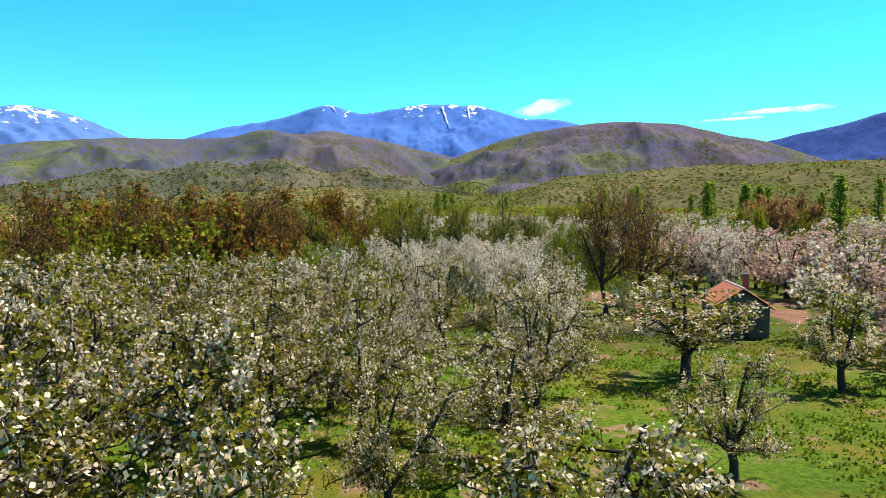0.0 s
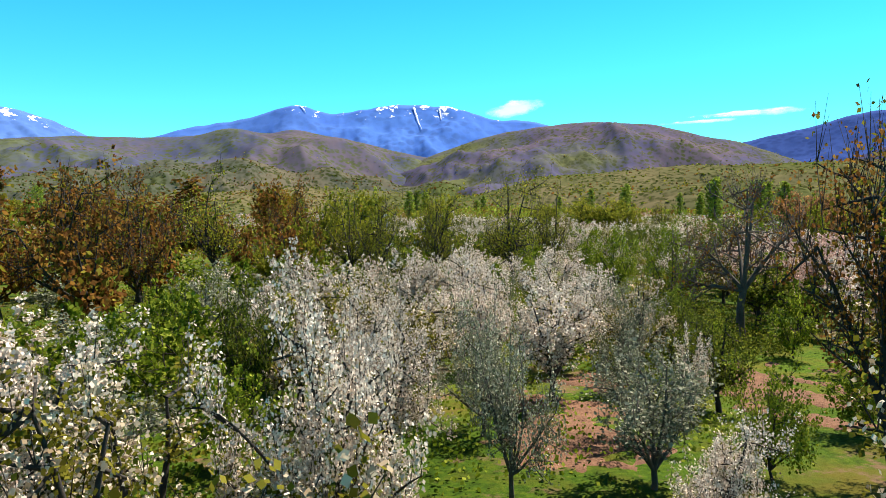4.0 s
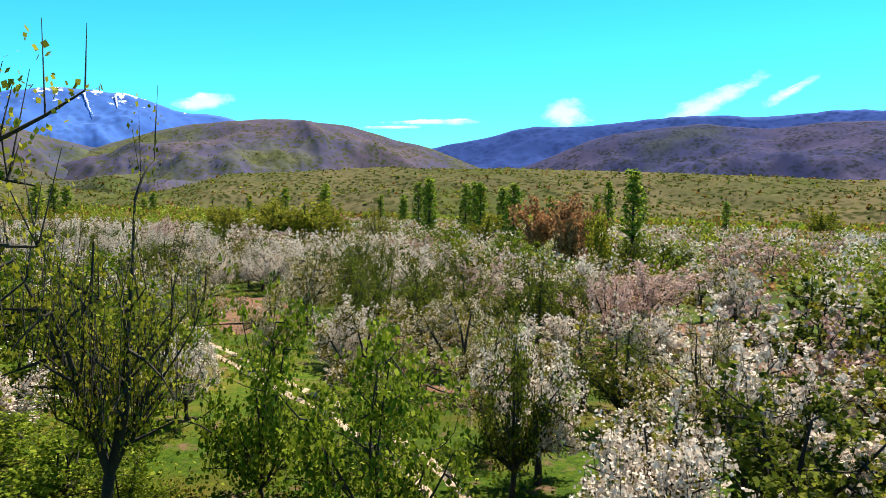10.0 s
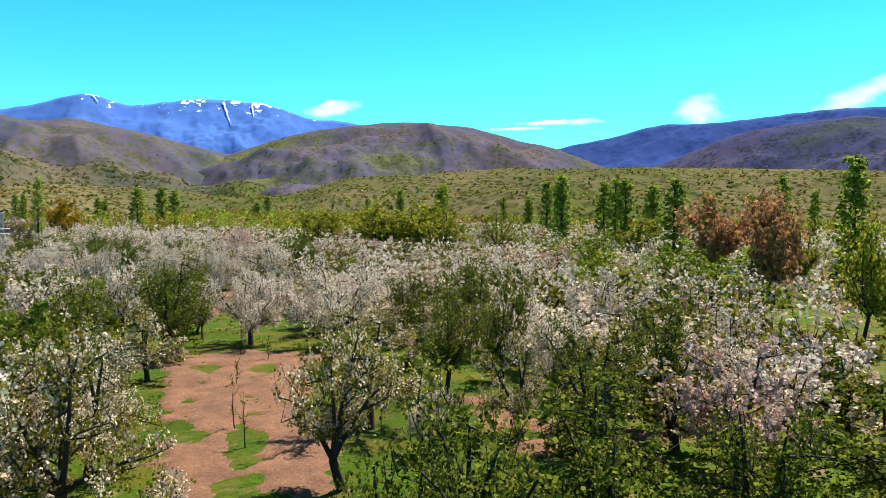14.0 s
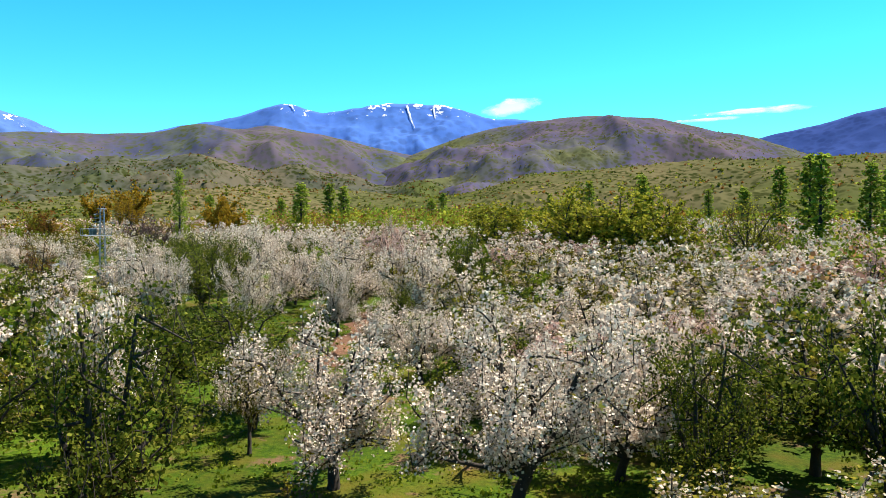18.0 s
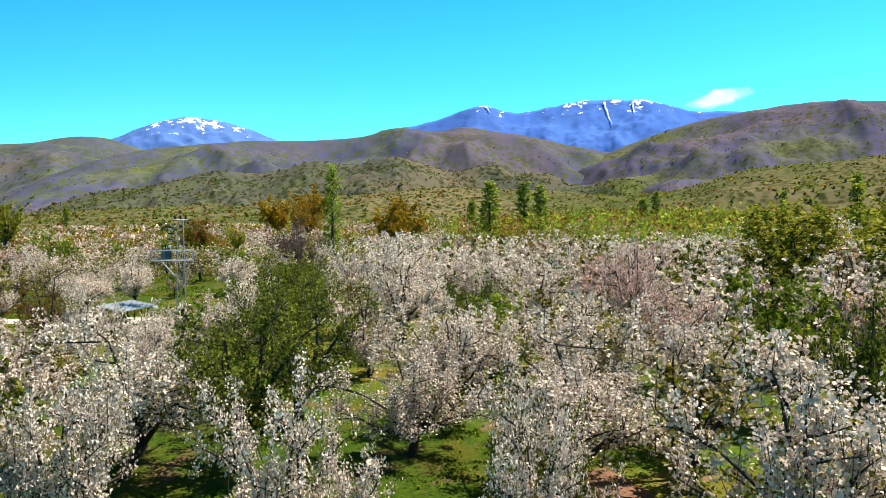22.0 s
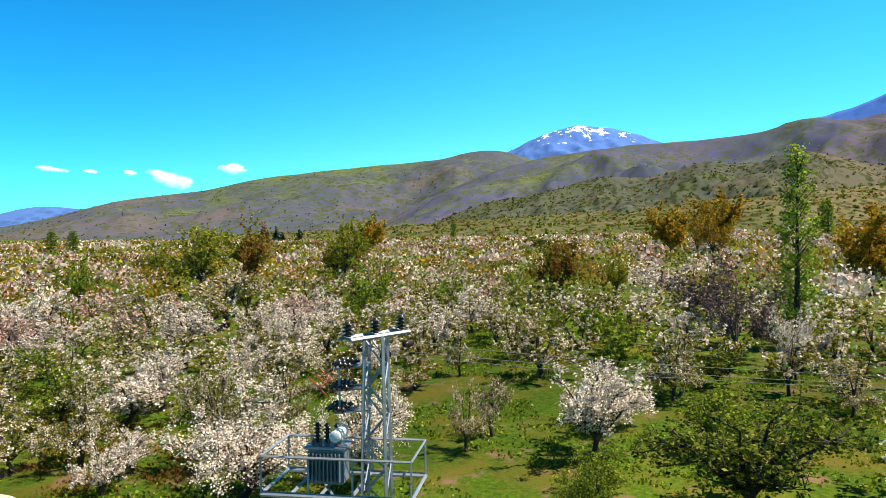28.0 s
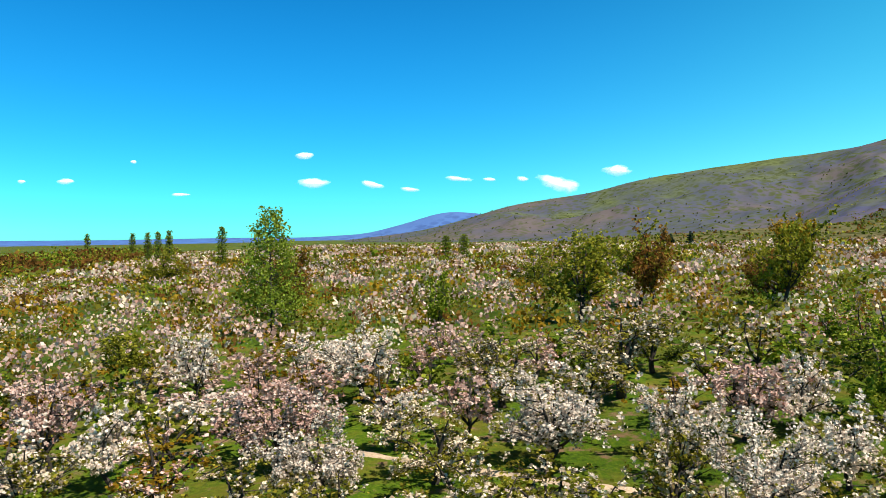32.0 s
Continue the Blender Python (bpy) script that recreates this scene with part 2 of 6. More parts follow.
def mesh_from(name, verts, faces, mat, smooth=False):
    me = bpy.data.meshes.new(name)
    me.from_pydata(verts, [], faces)
    me.materials.append(mat)
    if smooth:
        me.polygons.foreach_set("use_smooth", [True] * len(me.polygons))
    me.update()
    return me


def leaf_mesh(name, v, mat):
    """A mesh of loose leaves or petals from an array of corners (leaves, corners, 3)."""
    k, c = v.shape[:2]
    me = bpy.data.meshes.new(name)
    me.vertices.add(c * k)
    me.vertices.foreach_set("co", np.ascontiguousarray(v, np.float32).ravel())
    me.loops.add(c * k)
    me.loops.foreach_set("vertex_index", np.arange(c * k, dtype=np.int32))
    me.polygons.add(k)
    me.polygons.foreach_set("loop_start", np.arange(0, c * k, c, dtype=np.int32))
    me.update(calc_edges=True)
    me.materials.append(mat)
    return me


def part(name, me, parent, label=""):
    ob = new(name, me)
    ob.parent = parent
    return tagged(ob, label)


def tube(vs, fs, pts, radii, sides=5):
    """Adds a tapered tube along a line of points."""
    base = len(vs)
    for i, (p, r) in enumerate(zip(pts, radii)):
        d = pts[min(i + 1, len(pts) - 1)] - pts[max(i - 1, 0)]
        d = d / (np.linalg.norm(d) + 1e-9)
        a = np.cross(d, (0.31, 0.95, 0.1) if abs(d[2]) > 0.9 else (0, 0, 1.0))
        a /= np.linalg.norm(a) + 1e-9
        b = np.cross(d, a)
        for k in range(sides):
            w = 2 * math.pi * k / sides
            vs.append(tuple(p + r * (math.cos(w) * a + math.sin(w) * b)))
    for i in range(len(pts) - 1):
        for k in range(sides):
            q = base + i * sides
            fs.append((q + k, q + (k + 1) % sides, q + sides + (k + 1) % sides, q + sides + k))


def bend(p0, p1, rng, sag, steps=4):
    mid = (p0 + p1) / 2 + rng.normal(0, 1, 3) * np.linalg.norm(p1 - p0) * 0.08 + np.array((0, 0, sag))
    t = np.linspace(0, 1, steps + 1)[:, None]
    return (1 - t) ** 2 * p0 + 2 * t * (1 - t) * mid + t * t * p1


def leaves_at(rng, at, size, upright=0.0):
    """Small leaves or petals at the points, turned at random."""
    k = len(at)
    u = rng.normal(0, 1, (k, 3))
    u /= np.linalg.norm(u, axis=1)[:, None]
    w = rng.normal(0, 1, (k, 3))
    w[:, 2] += upright
    w -= (w * u).sum(1)[:, None] * u
    w /= np.linalg.norm(w, axis=1)[:, None] + 1e-9
    s = size * rng.uniform(0.6, 1.4, (k, 1))
    u, w = u * s * 0.5, w * s * 0.62
    return np.stack([at + w, at + u + w * 0.1, at - w * 0.8, at - u + w * 0.1], 1)


def grow(rng, h, w, trunk=0.28, limbs=5, subs=4, shoots=3, upright=0.5, girth=0.028, sides=6, shoot=0.15, fine=True):
    """Trunk, limbs, boughs and upright shoots of a tree: wood tubes, the lines of its boughs and those of its shoots."""
    vs, fs, along, tips = [], [], [], []
    top = np.array((rng.normal(0, 0.05) * h, rng.normal(0, 0.05) * h, trunk * h))
    r0 = girth * h
    line = bend(np.array((0, 0, -0.4)), top, rng, 0, 3)
    tube(vs, fs, line, [r0 * 1.45, r0 * 1.05, r0 * 0.9, r0 * 0.85], sides)
    turn = rng.uniform(0, 6.28)
    for i in range(limbs):
        a = turn + 2 * math.pi * i / limbs + rng.normal(0, 0.25)
        out, z = w / 2 * rng.uniform(0.5, 0.85), h * rng.uniform(0.30, 0.8)
        if i % 4 == 0:
            out, z = out * 0.35, h * rng.uniform(0.8, 0.92)
        end = np.array((math.cos(a) * out, math.sin(a) * out, z))
        limb = bend(top, end, rng, h * (0.02 - 0.05 * upright), 5)
        tube(vs, fs, limb, np.linspace(r0 * 0.62, r0 * 0.16, 6), max(3, sides - 1))
        along.append(limb[3:])
        for j in range(subs):
            k = rng.integers(1, 6)
            b = a + rng.normal(0, 1.0)
            reach = w * rng.uniform(0.14, 0.32)
            lift = rng.uniform(-0.18, 0.14) if k > 2 else rng.uniform(-0.03, 0.14)
            tip = limb[k] + np.array((math.cos(b) * reach, math.sin(b) * reach, h * (lift + 0.06 * upright)))
            tip[2] = max(tip[2], 0.10 * h)
            sub = bend(limb[k], tip, rng, 0, 3)
            if sides > 3 or j < 2:
                tube(vs, fs, sub[::1 if fine else 3], np.linspace(r0 * 0.26, r0 * 0.08, 4)[::1 if fine else 3], 3)
            along.append(sub)
            for _ in range(shoots):
                s = sub[rng.integers(1, 4)]
                up = h * shoot * rng.uniform(0.45, 1.35)
                lean = 0.5 * (1 - upright) + 0.12
                e = s + np.array((rng.normal(0, lean) * up, rng.normal(0, lean) * up, up))
                if fine:
                    tube(vs, fs, np.array((s, e)), [r0 * 0.09, r0 * 0.03], 3)
                tips.append(np.array((s, (s + e) / 2, e)))
    # the crown as wide and as high as asked
    pts = np.concatenate(along + tips)
    k = np.array((1, 1, 1.0))
    k[:2] = (w / 2) / np.percentile(np.linalg.norm(pts[:, :2], axis=1), 96)
    k[2] = h / np.percentile(pts[:, 2], 99.3)
    return [tuple(np.array(v) * k) for v in vs], fs, [a * k for a in along], [a * k for a in tips]


def strewn(rng, lines, k, off, clump=1):
    """k points scattered along the lines, close to the wood, in clumps of a few."""
    segs = np.array([(a[i], a[i + 1]) for a in lines for i in range(len(a) - 1)])
    ln = np.linalg.norm(segs[:, 1] - segs[:, 0], axis=1)
    n = max(1, k // clump)
    pick = rng.choice(len(segs), n, p=ln / ln.sum())
    t = rng.uniform(0, 1, (n, 1))
    at = segs[pick, 0] * (1 - t) + segs[pick, 1] * t
    if clump > 1:
        at = np.repeat(at + rng.normal(0, off, at.shape), clump, 0)
        return at + rng.normal(0, off * 0.8, at.shape)
    wide = np.where(rng.uniform(0, 1, (n, 1)) < 0.2, 2.0, 1.0)
    return at + rng.normal(0, off, at.shape) * wide




# ---- trees ----
# kind: name, label, category, height, width, growth, [(part, leaf kind, count, size, spread)]
KINDS = {
    "open": ("blossoming_fruit_tree", "old fruit tree with loose cream blossom and yellow-green young leaves", "tree", 4.8, 5.0,
             dict(trunk=0.20, limbs=6, subs=7, shoots=3, upright=0.35, girth=0.040, shoot=0.13),
             [("blossom", "cream", 3200, 0.115, 0.085, 7), ("foliage", "young", 3000, 0.125, 0.13, 9)]),
    "white": ("blossoming_fruit_tree", "fruit tree in full white blossom with upright flowering shoots", "tree", 5.0, 5.0,
              dict(trunk=0.20, limbs=8, subs=7, shoots=3, upright=0.8, girth=0.034, shoot=0.18),
              [("blossom", "white", 8600, 0.12, 0.095, 7), ("foliage", "young", 700, 0.12, 0.12, 3)]),
    "amber": ("blossoming_fruit_tree", "old fruit tree with pale blossom and golden-bronze young leaves", "tree", 4.8, 5.0,
              dict(trunk=0.20, limbs=6, subs=7, shoots=3, upright=0.45, girth=0.040, shoot=0.14),
              [("blossom", "pink", 2200, 0.115, 0.085, 7), ("foliage", "gold", 2600, 0.125, 0.13, 9)]),
    "leafing": ("blossoming_fruit_tree", "fruit tree with white blossom among fresh yellow-green leaves", "tree", 4.8, 5.0,
                dict(trunk=0.20, limbs=6, subs=7, shoots=3, upright=0.5, girth=0.036, shoot=0.14),
                [("blossom", "white", 2200, 0.115, 0.085, 7), ("foliage", "yellow", 3400, 0.125, 0.13, 9)]),
    "pink": ("blossoming_fruit_tree", "fruit tree covered in pale pink blossom", "tree", 5.0, 5.0,
             dict(trunk=0.20, limbs=7, subs=7, shoots=3, upright=0.72, girth=0.034, shoot=0.15),
             [("blossom", "pink", 7600, 0.12, 0.095, 7), ("foliage", "young", 600, 0.12, 0.12, 3)]),
    "green": ("leafy_tree", "olive-green leafy orchard tree past its blossom", "tree", 5.4, 5.0,
              dict(trunk=0.20, limbs=7, subs=6, shoots=3, upright=0.6, girth=0.036, shoot=0.17),
              [("foliage", "green", 4800, 0.15, 0.15, 12)]),
    "bright": ("leafy_bush", "bright green bushy young tree in fresh leaf", "bush", 4.5, 4.8,
               dict(trunk=0.07, limbs=9, subs=6, shoots=3, upright=0.6, girth=0.02, shoot=0.17),
               [("foliage", "bright", 4600, 0.145, 0.16, 12)]),
    "silver": ("silvery_shrub", "silvery grey-green upright shrub coming into leaf", "shrub", 4.0, 3.0,
               dict(trunk=0.14, limbs=8, subs=6, shoots=4, upright=0.95, girth=0.02, shoot=0.24),
               [("foliage", "silver", 3800, 0.09, 0.06, 1)]),
    "brown": ("walnut_tree", "tall walnut tree with thin bronze leaves just opening", "tree", 11.0, 8.0,
              dict(trunk=0.22, limbs=7, subs=8, shoots=5, upright=0.75, girth=0.026),
              [("foliage", "brown", 4200, 0.16, 0.17, 4), ("young_foliage", "young", 900, 0.2, 0.2, 4)]),
    "yellow": ("walnut_tree", "tall tree with airy yellow-green spring leaves", "tree", 10.0, 7.5,
               dict(trunk=0.24, limbs=7, subs=8, shoots=5, upright=0.75, girth=0.026),
               [("foliage", "yellow", 4400, 0.16, 0.17, 4)]),
    "rust": ("rust_leaved_tree", "broad tree with orange-rust spring foliage", "tree", 10.0, 8.5,
             dict(trunk=0.2, limbs=7, subs=8, shoots=5, upright=0.6, girth=0.018),
             [("foliage", "rust", 4200, 0.24, 0.25, 4)]),
    "gold": ("golden_leaved_tree", "broad tree with golden-orange new leaves", "tree", 10.0, 8.0,
             dict(trunk=0.2, limbs=7, subs=8, shoots=5, upright=0.6, girth=0.018),
             [("foliage", "gold", 4200, 0.22, 0.22, 4)]),
    "bare": ("bare_tree", "leafless tree with a fan of purple-grey twigs", "tree", 7.0, 6.0,
             dict(trunk=0.15, limbs=9, subs=8, shoots=7, upright=0.9, girth=0.02),
             [("twig_haze", "twig", 3800, 0.16, 0.10, 1)]),
    "oak": ("old_bare_tree", "old spreading tree with crooked dark limbs, almost bare", "tree", 11.5, 10.0,
            dict(trunk=0.3, limbs=6, subs=9, shoots=6, upright=0.3, girth=0.026),
            [("foliage", "brown", 2600, 0.16, 0.14, 4), ("twig_haze", "twig", 2600, 0.17, 0.08, 1)]),
    "poplar": ("poplar", "slender columnar poplar in fresh green leaf", "tree", 17.0, 3.0,
               dict(trunk=0.1, limbs=9, subs=9, shoots=5, upright=1.0, girth=0.011),
               [("foliage", "poplar", 6000, 0.25, 0.16, 4)]),
    "tall": ("tall_leafy_tree", "tall dense fresh-green tree standing above the orchard", "tree", 17.0, 10.0,
             dict(trunk=0.18, limbs=8, subs=9, shoots=6, upright=0.7, girth=0.016),
             [("foliage", "poplar", 9000, 0.28, 0.30, 4)]),
    "conifer": ("conifer", "dark narrow conifer on the far plain", "tree", 11.0, 5.0,
                dict(trunk=0.1, limbs=8, subs=8, shoots=4, upright=0.5, girth=0.014),
                [("foliage", "conifer", 4000, 0.4, 0.3, 4)]),
}
stock, made, planted = {}, {}, []
chance = np.random.default_rng(7)


def tree_shape(kind, lod, v):
    """The wood and the leaves of one form of a kind, at one of five levels of detail; kept for use again."""
    if (kind, lod, v) in stock:
        return stock[kind, lod, v]
    name, label, category, h, w, how, crowns = KINDS[kind]
    rng = np.random.default_rng(1000 * v + 10 * list(KINDS).index(kind) + 3)
    how = dict(how)
    how["fine"], how["sides"] = lod > 1, (3, 4, 6, 7, 7)[lod]
    vs, fs, along, tips = grow(rng, h, w, **how)
    if kind in ("poplar", "conifer", "tall"):
        # one stem with steep boughs all the way up, in a spindle or a cone
        vs, fs, along, tips = [], [], [], []
        tube(vs, fs, np.array([(0, 0, -0.4), (0.05, 0, h * 0.4), (0, 0.04, h * 0.97)]), [h * 0.014, h * 0.009, 0.02], 6)
        for _ in range(220):
            z, a = rng.uniform(0.05, 0.97), rng.uniform(0, 6.28)
            r = w / 2 * (min(1, z * 4 + 0.2) * (1 - z ** 5) ** 0.7 if kind == "poplar" else min(1, z * 3 + 0.35) * (1 - z ** 2.2) ** 0.7 if kind == "tall" else 1.05 - z) * rng.uniform(0.55, 1.05)
            s = np.array((0, 0, max(0, z - 0.05) * h))
            e = np.array((math.cos(a) * r, math.sin(a) * r, z * h + (-0.04 * h if kind == "conifer" else 0.03 * h)))
            along.append(np.array((s * 0.5 + e * 0.5, e)))
            if lod and _ % 3 == 0:
                tube(vs, fs, np.array((s, e)), [h * 0.003, h * 0.001], 3)
    leafs = []
    for pname, leaf, count, size, off, clump in crowns:
        if lod < 2 and kind in ("yellow", "brown", "gold", "rust"):
            count, size = int(count * 2.3), size * 1.3
        if lod > 2 and h > 8:
            count = int(count * (0.8 if kind == "brown" else 1.0 if kind == "yellow" else 0.6))
        count, size = int(count * (0.13, 0.32, 0.68, 1.15, 1.75)[lod]), size * (2.0, 1.4, 1.02, 0.74, 0.56)[lod]
        if tips:
            share = 0.72 if clump == 1 or pname == "blossom" else 0.5
            at = np.concatenate([strewn(rng, tips, int(count * share), off, clump), strewn(rng, along, int(count * (1 - share)), off, clump)])
        else:
            at = strewn(rng, along, count, off, clump)
        at[:, 2] = np.maximum(at[:, 2], 0.10 * h)
        leafs.append((pname, leaf, leaves_at(rng, at, size, 0.5 if kind in ("poplar", "conifer") else 0.0)))
    stock[kind, lod, v] = np.array(vs), fs, leafs
    return stock[kind, lod, v]


def bark_of(kind):
    return PALE_BARK if kind in ("oak", "silver", "bare") else BARK


def build_tree(kind, lod, v):
    name, label, category = KINDS[kind][:3]
    vs, fs, leafs = tree_shape(kind, lod, v)
    root = new(name)
    root.empty_display_size = 0.3
    tagged(root, label, category)
    part("trunk", mesh_from("trunk", vs.tolist(), fs, bark_of(kind), True), root)
    for pname, leaf, corners in leafs:
        part(pname, leaf_mesh(pname, corners, LEAVES[leaf]), root)
    return root


def upright(kind, x, y, h, w):
    """The matrix of a tree of that height and width on the ground."""
    h0, w0 = KINDS[kind][3:5]
    planted.append((x, y, w))
    return pose(x, y, ground_z(x, y), 0, 0, chance.uniform(0, 360)) @ Matrix.Diagonal((w / w0, w / w0, h / h0, 1))


def stand_at(kind, x, y, h, w):
    if kind in ("open", "white", "pink", "amber", "leafing", "green", "bright", "silver"):
        w, h = w * 1.28, h * 1.12
    if kind in ("yellow", "brown", "gold", "rust") and y > 130:
        w, h = w * 0.95, h * 1.14
    return upright(kind, x, y, h - min(0, rise(x, y)), w)


def plant(kind, lod, rows, variants=4, group=""):
    """Trees of one kind at (x, y, height, width), each a thing of its own."""
    for x, y, h, w in rows:
        if any(math.hypot(px - x, py - y) < 0.4 * (pw + 1.2 * w) for px, py, pw in firm):
            continue
        set_tree(kind, lod, stand_at(kind, x, y, h, w), variants, group)


def place(kind, lod, rows):
    """The trees that stand out along the way, at (x, y, height, width); others keep clear of them."""
    for x, y, h, w in rows:
        firm.append((x, y, w))
        set_tree(kind, lod, upright(kind, x, y, h * 1.02, w * 1.08), 4)


firm = []


def set_tree(kind, lod, m, variants, group=""):
    """One tree of a kind, copied from its like where one stands already."""
    key = kind, lod, int(chance.integers(variants))
    if key in made:
        k = made[key].scale
        ob = copy_thing(made[key], m @ Matrix.Diagonal((1 / k[0], 1 / k[1], 1 / k[2], 1)))
    else:
        ob = made[key] = build_tree(*key)
        ob.matrix_basis = m
    if group:
        ob["group"] = group


# ---- ground ----
def build_ground():
    def spread(k, lo, hi, mid, fine):
        t = np.linspace(-1, 1, k)
        s = np.sinh(t * fine) / np.sinh(fine)
        return mid + np.where(s < 0, s * (mid - lo), s * (hi - mid))
    xs, ys = spread(200, -4900, 4700, -10, 5.2), spread(200, -1500, 4900, 130, 4.6)
    vs, fs = [], []
    for y in ys:
        for x in xs:
            vs.append((x, y, ground_z(x, y)))
    k = len(xs)
    for j in range(len(ys) - 1):
        for i in range(k - 1):
            fs.append((j * k + i, j * k + i + 1, (j + 1) * k + i + 1, (j + 1) * k + i))
    tagged(new("ground", mesh_from("ground", vs, fs, grass_material(), True)), "green meadow floor of the valley with worn earth", "ground", kind="structure")


build_ground()


def smooth_table(rows, b):
    bs, zs = np.array([r[0] for r in rows], float), np.array([r[1] for r in rows], float)
    k = np.interp(b, bs, zs)
    for o in (0.5, 1.0):
        k = k + np.interp(b - o, bs, zs) + np.interp(b + o, bs, zs)
    return k / 5


CENTRE = (0.0, 150.0)


def mountain(name, label, rows, near, crest, mat, rough, cols=320, lines=60, back=500, seed=0, foot=-12.0):
    """A range round the valley: its crest runs over (bearing, height) at the distance crest; slopes fall to its foot at near, cut by gullies."""
    b = np.linspace(rows[0][0], rows[-1][0], cols)
    top = smooth_table(rows, b)
    vs, fs = [], []
    last = lines - 6
    for j in range(lines):
        s = j / last
        for i in range(cols):
            a = radians(b[i])
            if s <= 1:
                sh = s ** 1.25
                r = near + (crest - near) * s
                px, py, q = -math.sin(a) * r, math.cos(a) * r, 1.6 / (crest - near)
                fold = noise.ridged_multi_fractal((px * q + seed, py * q, seed), 1.0, 2.1, 5, 1.0, 2.0) - 1.0
                z = foot + (top[i] - foot) * sh + rough * top[i] * fold * math.sin(math.pi * min(s, 1)) ** 0.7
                z += 0.30 * rough * top[i] * (noise.ridged_multi_fractal((px * q * 3.5, py * q * 3.5, seed + 5), 1.0, 2.1, 4, 1.0, 2.0) - 1.0) * math.sin(math.pi * min(s, 1)) ** 0.7
                z += 0.012 * top[i] * noise.noise((px * q * 9, py * q * 9, seed)) * min(1, s * 3)
            else:
                k = (j - last) / 5
                r, z = crest + back * k, top[i] * (1 - 0.7 * k) - 10 * k
            vs.append((CENTRE[0] - math.sin(a) * r, CENTRE[1] + math.cos(a) * r, z - 4 * (j == 0)))
    for j in range(lines - 1):
        for i in range(cols - 1):
            fs.append((j * cols + i, (j + 1) * cols + i, (j + 1) * cols + i + 1, j * cols + i + 1))
    me = mesh_from(name, vs, fs, mat, True)
    uv = me.uv_layers.new()
    at = np.array([(b[v % cols], (v // cols) / last) for f in fs for v in f], np.float32)
    at[:, 1] = np.array([vs[v][2] / max(top) for f in fs for v in f]) * 1.0
    uv.data.foreach_set("uv", at.ravel())
    return tagged(new(name, me), label, "mountain", kind="structure")


# massif and snow peak: blue distance haze painted into the rock colours
HAZED_ROCK = (0.0715, 0.1625, 0.494)
mountain("backdrop_massif", "mountain massif coloured with blue distance haze, snow along its crest", [(-14, 420), (-7.6, 613), (-5, 668), (-1.5, 674), (-0.2, 728), (1.1, 757), (3.5, 765), (5.6, 771), (8.2, 745), (11.3, 688), (12.6, 725), (13.8, 770), (15.7, 714), (17.8, 649), (22.3, 581), (25.1, 498), (34, 250)],
         3300, 4550, hill_material("massif_hazed_rock", (0.065, 0.1404, 0.429), HAZED_ROCK, (0.0598, 0.1365, 0.468), 0.02, 0.762, 0.85), 0.12, 340, 50, 300, 3)
mountain("backdrop_snow_peak", "peak coloured with blue distance haze, with a cap of patchy snow", [(20, 220), (23.5, 295), (26.5, 399), (30, 520), (32.2, 586), (34.8, 624), (36.6, 624), (38.3, 590), (40.5, 515), (41.8, 454), (46, 367), (54, 220)],
         3300, 4400, hill_material("peak_hazed_rock", (0.0754, 0.1495, 0.403), (0.0858, 0.169, 0.442), (0.078, 0.156, 0.429), 0.02, 0.732, 0.85), 0.12, 300, 60, 300, 9)
# the saturated blue of this hill is distance haze put into its colours
mountain("backdrop_far_hill", "low hill on the far plain, its blue colour painted distance haze", [(58, 10), (63.7, 40), (68.1, 94), (73.3, 158), (75.4, 166), (78.7, 92), (81.5, 39), (86, 22), (92, 26), (100, 22), (108, 27), (118, 22), (128, 18)],
         3900, 4400, hill_material("far_hill_hazed_rock", (0.056, 0.112, 0.3024), (0.0672, 0.1344, 0.336), (0.056, 0.1232, 0.336), 0.02, None, 0.85), 0.05, 160, 30, 300, 12)
# forest range: haze of the distance painted in as blue, likewise
mountain("backdrop_blue_range", "forested range beyond the terrace, coloured with blue distance haze", [(-75, 420), (-62, 500), (-51.5, 543), (-46.7, 531), (-42.9, 551), (-37.6, 538), (-36, 527), (-33, 512), (-29, 513), (-25.8, 457), (-21.3, 407), (-19.5, 363), (-16.8, 289), (-12, 160)],
         2500, 3600, hill_material("hazed_range_rock", (0.0335, 0.0619, 0.2125), (0.0463, 0.0798, 0.2705), (0.0412, 0.0721, 0.2447), 0.03, None, 0.8), 0.10, 360, 50, 300, 15)
# west ridge: the bluish middle tone holds some painted distance haze
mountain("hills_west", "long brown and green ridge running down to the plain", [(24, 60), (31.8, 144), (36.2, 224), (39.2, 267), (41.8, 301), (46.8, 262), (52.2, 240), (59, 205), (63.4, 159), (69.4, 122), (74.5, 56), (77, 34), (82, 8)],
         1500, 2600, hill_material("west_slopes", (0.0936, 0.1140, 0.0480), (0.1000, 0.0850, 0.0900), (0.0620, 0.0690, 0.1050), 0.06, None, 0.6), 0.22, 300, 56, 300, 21)
